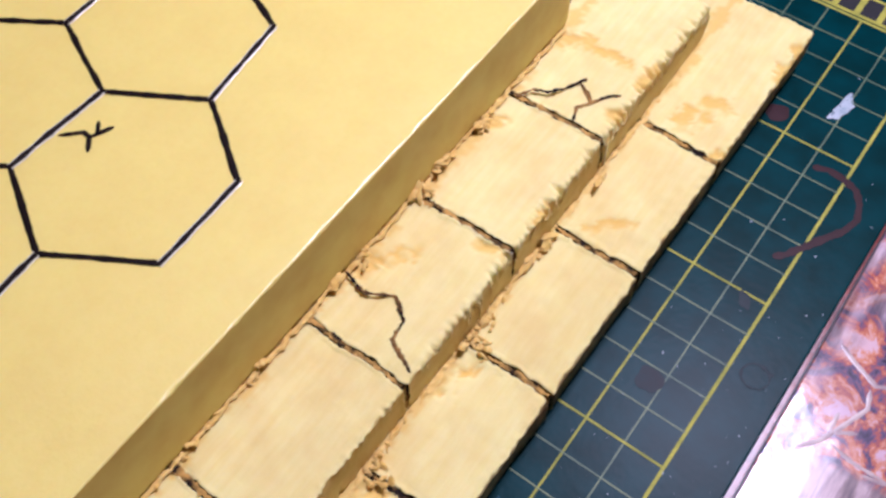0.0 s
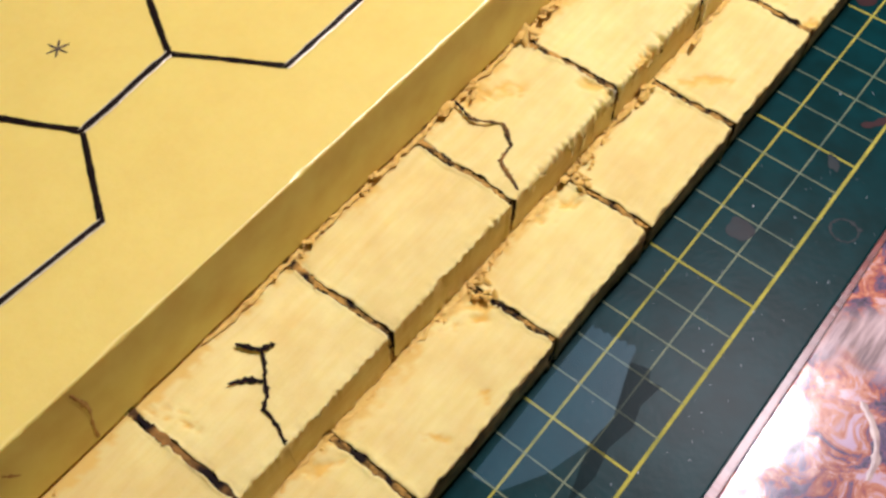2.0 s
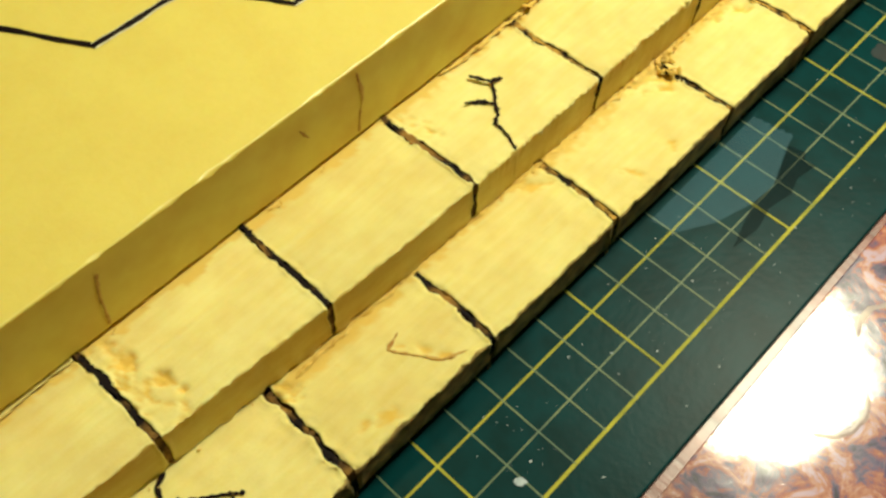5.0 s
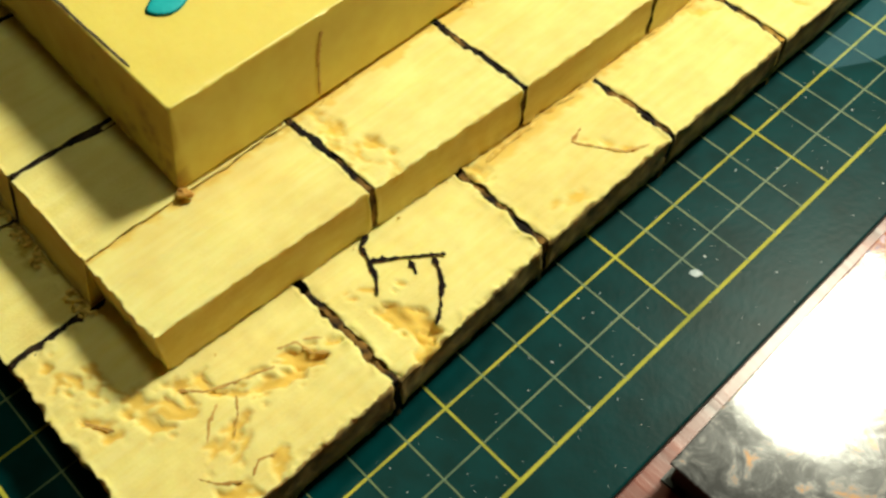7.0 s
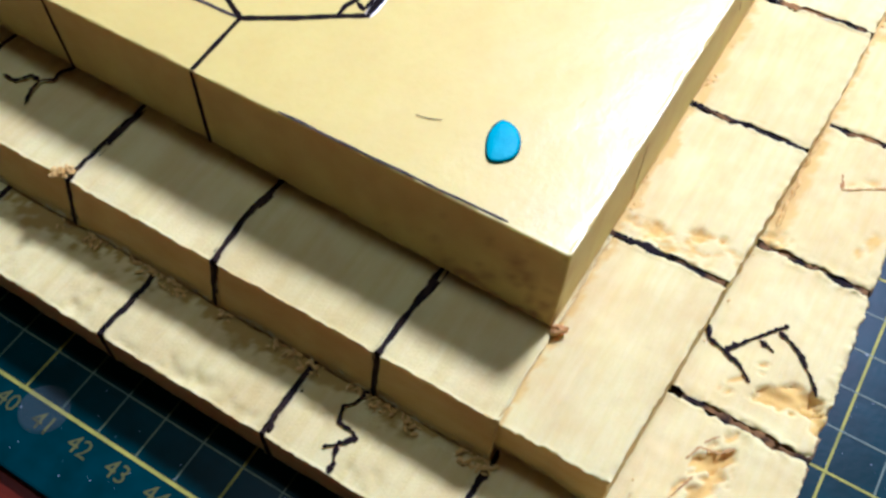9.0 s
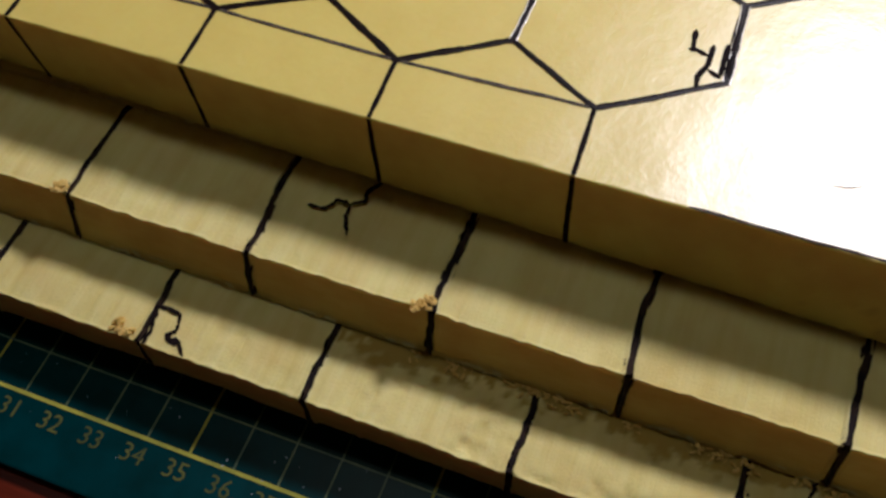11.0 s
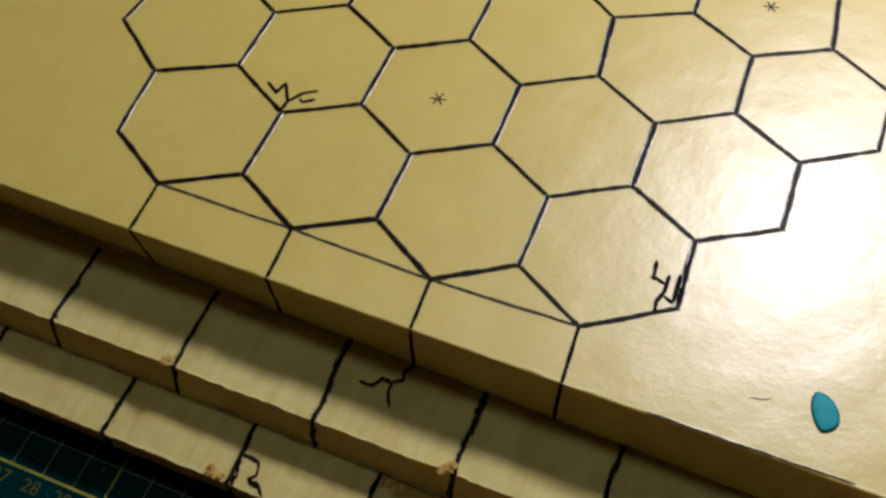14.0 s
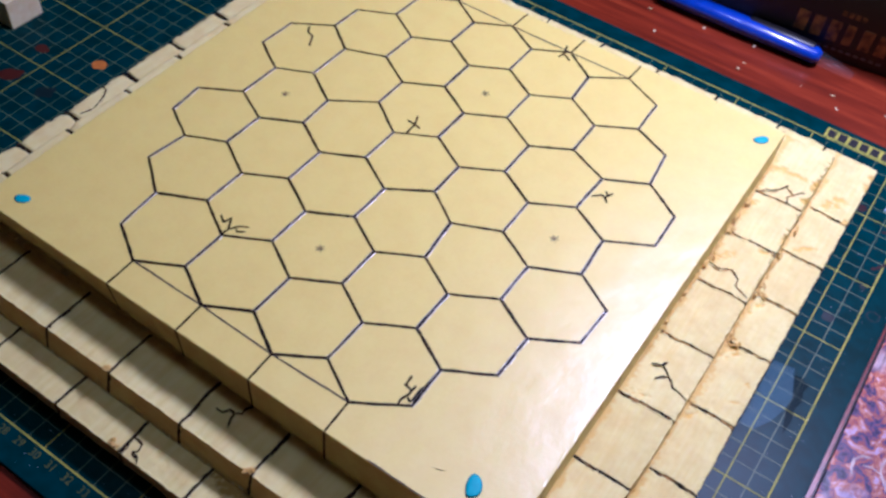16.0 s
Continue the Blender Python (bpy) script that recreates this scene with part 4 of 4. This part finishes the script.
for n in range(90):
    x, y = (fleck.uniform(54.9, 58.3), fleck.uniform(0.0, 38.0)) if n % 3 else (fleck.uniform(24, 50), fleck.uniform(-3.2, -1.0))
    part("paint_fleck", blob_bm(x, y, 0.0085, fleck.uniform(0.008, 0.02), 0.006, n + 60.0, fleck.uniform(1, 2), fleck.uniform(0, 3), 8, 2), white_paint, cutting_mat)
bm = bmesh.new()
for n in range(320):
    x, y = (fleck.uniform(54.8, 58.3), fleck.uniform(0.0, 30.0)) if n % 4 else (fleck.uniform(24, 50), fleck.uniform(-3.2, -1.0))
    r = fleck.uniform(0.005, 0.013)
    loop = [bm.verts.new((x + r * math.cos(a), y + r * fleck.uniform(0.7, 1.5) * math.sin(a), 0.0095)) for a in (0, 1.05, 2.1, 3.14, 4.2, 5.24)]
    bm.faces.new(loop)
specks = part("paint_specks", bm, white_paint, cutting_mat, smooth=False)
tagged(specks, "dust-fine white paint specks", kind="stuff")


# ---- foam crumbs and shavings ----
def ball_template():
    bm = bmesh.new()
    bmesh.ops.create_icosphere(bm, subdivisions=2, radius=1.0)
    bm.verts.index_update()
    shape = [v.co.copy() for v in bm.verts], [[v.index for v in f.verts] for f in bm.faces]
    bm.free()
    return shape


BALL = ball_template()


def crumb(bm, rnd, x, y, z, size, flat, slim=1.0, way=None):
    """A torn shred of foam: a long lump, creased and frayed; slim ones lie along a way."""
    turn = Euler((rnd.uniform(-0.5, 0.5), rnd.uniform(-0.5, 0.5), rnd.uniform(0, 6.3) if way is None else way + rnd.gauss(0, 0.5))).to_matrix()
    long, wide, high = size * rnd.uniform(0.6, 1.0), size * rnd.uniform(0.3, 0.6) * slim, size * rnd.uniform(0.2, 0.4) * flat * slim
    seed = rnd.random() * 50
    verts = []
    for p in BALL[0]:
        k = 1 + 0.55 * noise.noise(p * 1.6 + Vector((seed, 0, 0))) + 0.25 * noise.noise(p * 4.5 + Vector((0, seed, 0)))
        verts.append(bm.verts.new(Vector((x, y, z + size * 0.18 * slim)) + turn @ Vector((p.x * long * k, p.y * wide * k, p.z * high * k))))
    for f in BALL[1]:
        bm.faces.new([verts[i] for i in f])


def crumbs(name, seed, runs, mat, label):
    rnd = random.Random(seed)
    bm = bmesh.new()
    for x0, x1, y0, y1, z, count, small, big in runs:
        for _ in range(count):
            y = rnd.uniform(y0, y1)
            x = x0 + (x1 - x0) * rnd.random() ** 2
            if noise.noise(Vector((x * 0.3, y * 1.1, seed))) > -0.12:
                crumb(bm, rnd, x, y, z, 0.65 * rnd.uniform(small, big), 0.9)
                if rnd.random() < 0.25:
                    crumb(bm, rnd, x + rnd.uniform(0, 0.08), y + rnd.uniform(-0.15, 0.15), z, rnd.uniform(small, big), 0.8, 0.45)
    bmesh.ops.recalc_face_normals(bm, faces=bm.faces)
    return thing(name, bm, mat, (50, 20, Z1), label, "foam crumbs", smooth=False, kind="stuff")


crumbs("foam_crumbs", 21, [
    (49.28, 49.45, 17.0, 31.5, Z2, 40, 0.05, 0.15), (49.3, 49.45, 5.0, 16.5, Z2, 12, 0.04, 0.09), (52.04, 52.25, 15.8, 32.0, Z1, 38, 0.05, 0.15),
    (49.3, 49.6, 24.2, 24.5, Z2, 5, 0.16, 0.26), (49.3, 49.6, 26.1, 26.5, Z2, 6, 0.16, 0.26), (49.3, 49.6, 28.6, 29.0, Z2, 5, 0.16, 0.26), (52.05, 52.3, 27.4, 28.2, Z1, 7, 0.16, 0.28),
    (51.8, 52.0, 2.0, 15.8, Z1, 14, 0.03, 0.07), (52.1, 52.7, 20.3, 21.3, Z1, 12, 0.1, 0.24), (52.1, 52.6, 24.2, 25.2, Z1, 12, 0.1, 0.24),
    (52.1, 52.6, 16.3, 17.2, Z1, 10, 0.1, 0.22), (49.3, 49.5, 30.0, 32.0, Z2, 12, 0.08, 0.16)], foam_torn, "yellow foam crumbs caught along the steps")
# shreds still hanging at the foot of the slab and of the middle step
shred = random.Random(31)
bm = bmesh.new()
for x, y, z, n in ((49.36, 26.3, Z2, 3), (49.33, 27.1, Z2, 4), (49.36, 27.5, Z2, 4), (49.4, 28.5, Z2, 3), (49.35, 23.3, Z2, 3), (49.35, 21.0, Z2, 2), (49.34, 18.9, Z2, 2), (52.1, 27.5, Z1, 3), (52.08, 26.8, Z1, 3), (52.1, 24.4, Z1, 3), (52.2, 29.7, Z1, 2)):
    for _ in range(n):
        crumb(bm, shred, x + shred.uniform(-0.02, 0.06), y + shred.uniform(-0.22, 0.22), z + shred.uniform(0.0, 0.16), shred.uniform(0.14, 0.3), 0.6, 0.8, 1.57)
bmesh.ops.recalc_face_normals(bm, faces=bm.faces)
thing("foam_shreds", bm, foam_torn, (50, 25, Z2), "ochre shreds of torn foam at the foot of the steps", "foam crumbs", smooth=False, kind="stuff")
# torn fringe at the foot of each wall
for n, (tier, x, z, y0, y1, w) in enumerate([(mid, 49.3, Z2, 16.0, 32.5, 0.11), (low, 52.04, Z1, 15.0, 34.0, 0.11), (low, 51.98, Z1, 9.0, 15.0, 0.09)]):
    bm = stroke_bm([(x + 0.03, y0, z), (x + 0.03, y1, z)], w, seed=n + 160.0, lift=0.03, pitch=0.06, wander=0.05)
    for v in bm.verts:
        v.co.x += 0.2 * w / 0.26 * max(-0.8, rough(v.co, 0.35, n + 3.0) + 0.7 * rough(v.co, 0.13, n + 8.0))
        v.co.z += 0.05 * rough(v.co, 0.12, n + 1.0) - 0.02 + 0.09 * min(0.0, rough((0.0, v.co.y, 0.0), 0.8, n + 2.0))
    part("torn_fringe", bm, foam_torn, tier)
# along the drawn side the crumbs follow the other direction
side = random.Random(4)
bm = bmesh.new()
for _ in range(330):
    x = side.uniform(38.8, 49.6)
    if noise.noise(Vector((x * 0.9, 0, 3))) > -0.05:
        crumb(bm, side, x, 1.15 - 0.26 * side.random() ** 2, Z1, side.uniform(0.04, 0.12), 0.8, 0.7)
for x, y, z in ((39.0, 1.62, Z2), (38.8, 1.5, Z2), (33.1, -0.5, Z1), (32.9, -0.4, Z1), (30.8, 1.6, Z2), (30.7, 1.5, Z2)):
    for _ in range(9):
        crumb(bm, side, x + side.uniform(-0.12, 0.12), y + side.uniform(-0.12, 0.12), z, side.uniform(0.06, 0.16), 1.0)
bmesh.ops.recalc_face_normals(bm, faces=bm.faces)
thing("foam_crumbs", bm, foam_torn, (40, 1, Z1), "yellow foam crumbs along the foot of the middle step", "foam crumbs", smooth=False, kind="stuff")
bm = bmesh.new()
crumb(bm, side, 49.4, 3.62, Z2, 0.22, 1.2)
thing("foam_crumb", bm, foam_fringe, (49.4, 3.62, Z2), "single brown foam crumb at the slab corner", "foam crumb", smooth=False)

# brown torn lines in the foam
def on_low(*run):
    return Z1, low, (0, 0, 1), [(x, y, Z1 - 0.03) for x, y in run]


TORN = [on_low((51.9, 1.35), (52.25, 1.7), (52.5, 2.2), (52.7, 2.9)), on_low((52.45, 3.15), (52.6, 3.5), (53.0, 3.55), (53.2, 3.8)), on_low((52.65, 3.6), (52.75, 3.75), (52.9, 3.9)),
        on_low((52.7, 2.0), (53.0, 1.85), (53.3, 1.55)), on_low((52.6, 1.7), (52.8, 1.4), (53.1, 1.15)), on_low((53.5, 0.65), (53.8, 0.85), (54.05, 1.2)), on_low((54.1, 1.35), (53.95, 1.6), (54.05, 1.9)), on_low((51.3, -0.2), (51.55, -0.05), (51.8, 0.1)),
        (Z1, low, (0, 0, 1), [(52.8, 11.1, Z1 - 0.01), (52.95, 10.7, Z1 - 0.01), (53.4, 11.0, Z1 - 0.01), (53.9, 11.3, Z1 - 0.01), (54.1, 11.8, Z1 - 0.01)]),
        (Z2, top, (1, 0, 0), [(T3[2], 7.25, Z3 - 0.4), (T3[2], 7.1, Z3 - 1.1), (T3[2], 7.0, Z2 + 0.1)]),
        (Z2, top, (1, 0, 0), [(T3[2], 13.6, Z3 - 0.2), (T3[2], 13.65, Z3 - 1.0), (T3[2], 13.5, Z2 + 0.1)]),
        (Z2, top, (1, 0, 0), [(T3[2], 12.0, Z3 - 0.6), (T3[2], 12.2, Z3 - 1.0)])]
for n, (z, tier, up, m) in enumerate(TORN):
    part("torn_line", stroke_bm(m, 0.045 if up[2] else 0.07, up=up, seed=n + 140.0, pitch=0.06, lift=0.008, wander=0.06, uneven=0.9), foam_fringe, tier)

# ---- far things on the table ----
thing("foam_offcut", box_bm(3.6, 16.3, 0.01, 6.0, 18.6, 1.9, 0.05), foam_pale, (4.8, 17.4, 0.01), "small pale foam offcut block on the mat", "foam block", smooth=False)


def placed(bm, m):
    bmesh.ops.transform(bm, matrix=m, verts=bm.verts)
    return bm


game_box = empty_thing("game_box", 55, 55, TABLE_Z, label="black cardboard game box with gold lettering shapes", category="box")
box_at = pose(45.2, 47.95, 0, 0, 0, 6)
body = part("box_body", placed(box_bm(-9, 0, TABLE_Z, 21, 26, 6.5, 0.1), box_at), black_card, game_box, smooth=False)
for i, w in enumerate((0.85, 0.8, 0.8, 0.65, 0.8, 0.8)):
    part("letter_bar", placed(box_bm(i * 1.08, -0.04, 1.0, i * 1.08 + w * 0.9, 0.05, 2.5, 0.03), box_at), gold, body, "worn gold lettering bar", smooth=False)
for i in range(12):
    part("letter_bar", placed(box_bm(0.3 + i * 0.5, -0.03, 0.35, 0.3 + i * 0.5 + 0.36, 0.05, 0.55), box_at), grey_print, body, "small grey lettering bar", smooth=False)
for i in range(4):
    part("letter_bar", placed(box_bm(2.6 + i * 0.42, -0.03, 3.0, 2.6 + i * 0.42 + 0.3, 0.05, 3.35), box_at), gold, body, "small gold lettering bar", smooth=False)

knife = empty_thing("craft_knife", 43.5, 46.7, TABLE_Z, label="blue plastic craft knife with a clear cap on the table", category="knife")


def rod_bm(a, b, r0, r1, flat, n=16):
    """A tapered flattened rod from a to b."""
    bm = bmesh.new()
    a, b = Vector(a), Vector(b)
    t = (b - a).normalized()
    s = t.cross(Vector((0, 0, 1))).normalized()
    u = s.cross(t)
    rings = []
    for f, k in ((0, 0.55), (0.03, 0.9), (0.5, 1.0), (0.97, 0.9), (1, 0.55)):
        r = (r0 + (r1 - r0) * f) * k
        c = a.lerp(b, f)
        rings.append([bm.verts.new(c + s * r * math.cos(6.2832 * i / n) + u * r * flat * math.sin(6.2832 * i / n)) for i in range(n)])
    for p, q in zip(rings, rings[1:]):
        for i in range(n):
            bm.faces.new((p[i], p[(i + 1) % n], q[(i + 1) % n], q[i]))
    bm.faces.new(list(reversed(rings[0])))
    bm.faces.new(rings[-1])
    bmesh.ops.recalc_face_normals(bm, faces=bm.faces)
    return bm


part("handle", rod_bm((36.0, 46.8, 0.35), (47.8, 46.95, 0.35), 0.85, 0.75, 0.75), blue_plastic, knife, "blue plastic handle")
part("grip", rod_bm((42.5, 47.2, 0.82), (47.2, 47.2, 0.8), 0.45, 0.4, 0.4), black_card, knife, "dark rubber grip")
part("cap", rod_bm((47.6, 46.95, 0.3), (50.2, 46.6, 0.2), 0.66, 0.36, 0.7), clear_plastic, knife, "clear plastic cap")
chips_rng = random.Random(17)
for n in range(16):
    x, y = chips_rng.uniform(28, 58), chips_rng.uniform(42.2, 47)
    bm = bmesh.new()
    crumb(bm, chips_rng, x, y, TABLE_Z, chips_rng.uniform(0.1, 0.2), 1.0)
    thing("foam_chip", bm, foam_pale, (x, y, TABLE_Z), "tiny white foam chip lying on the wooden table", "foam chip", smooth=False, group="foam chips on the table")
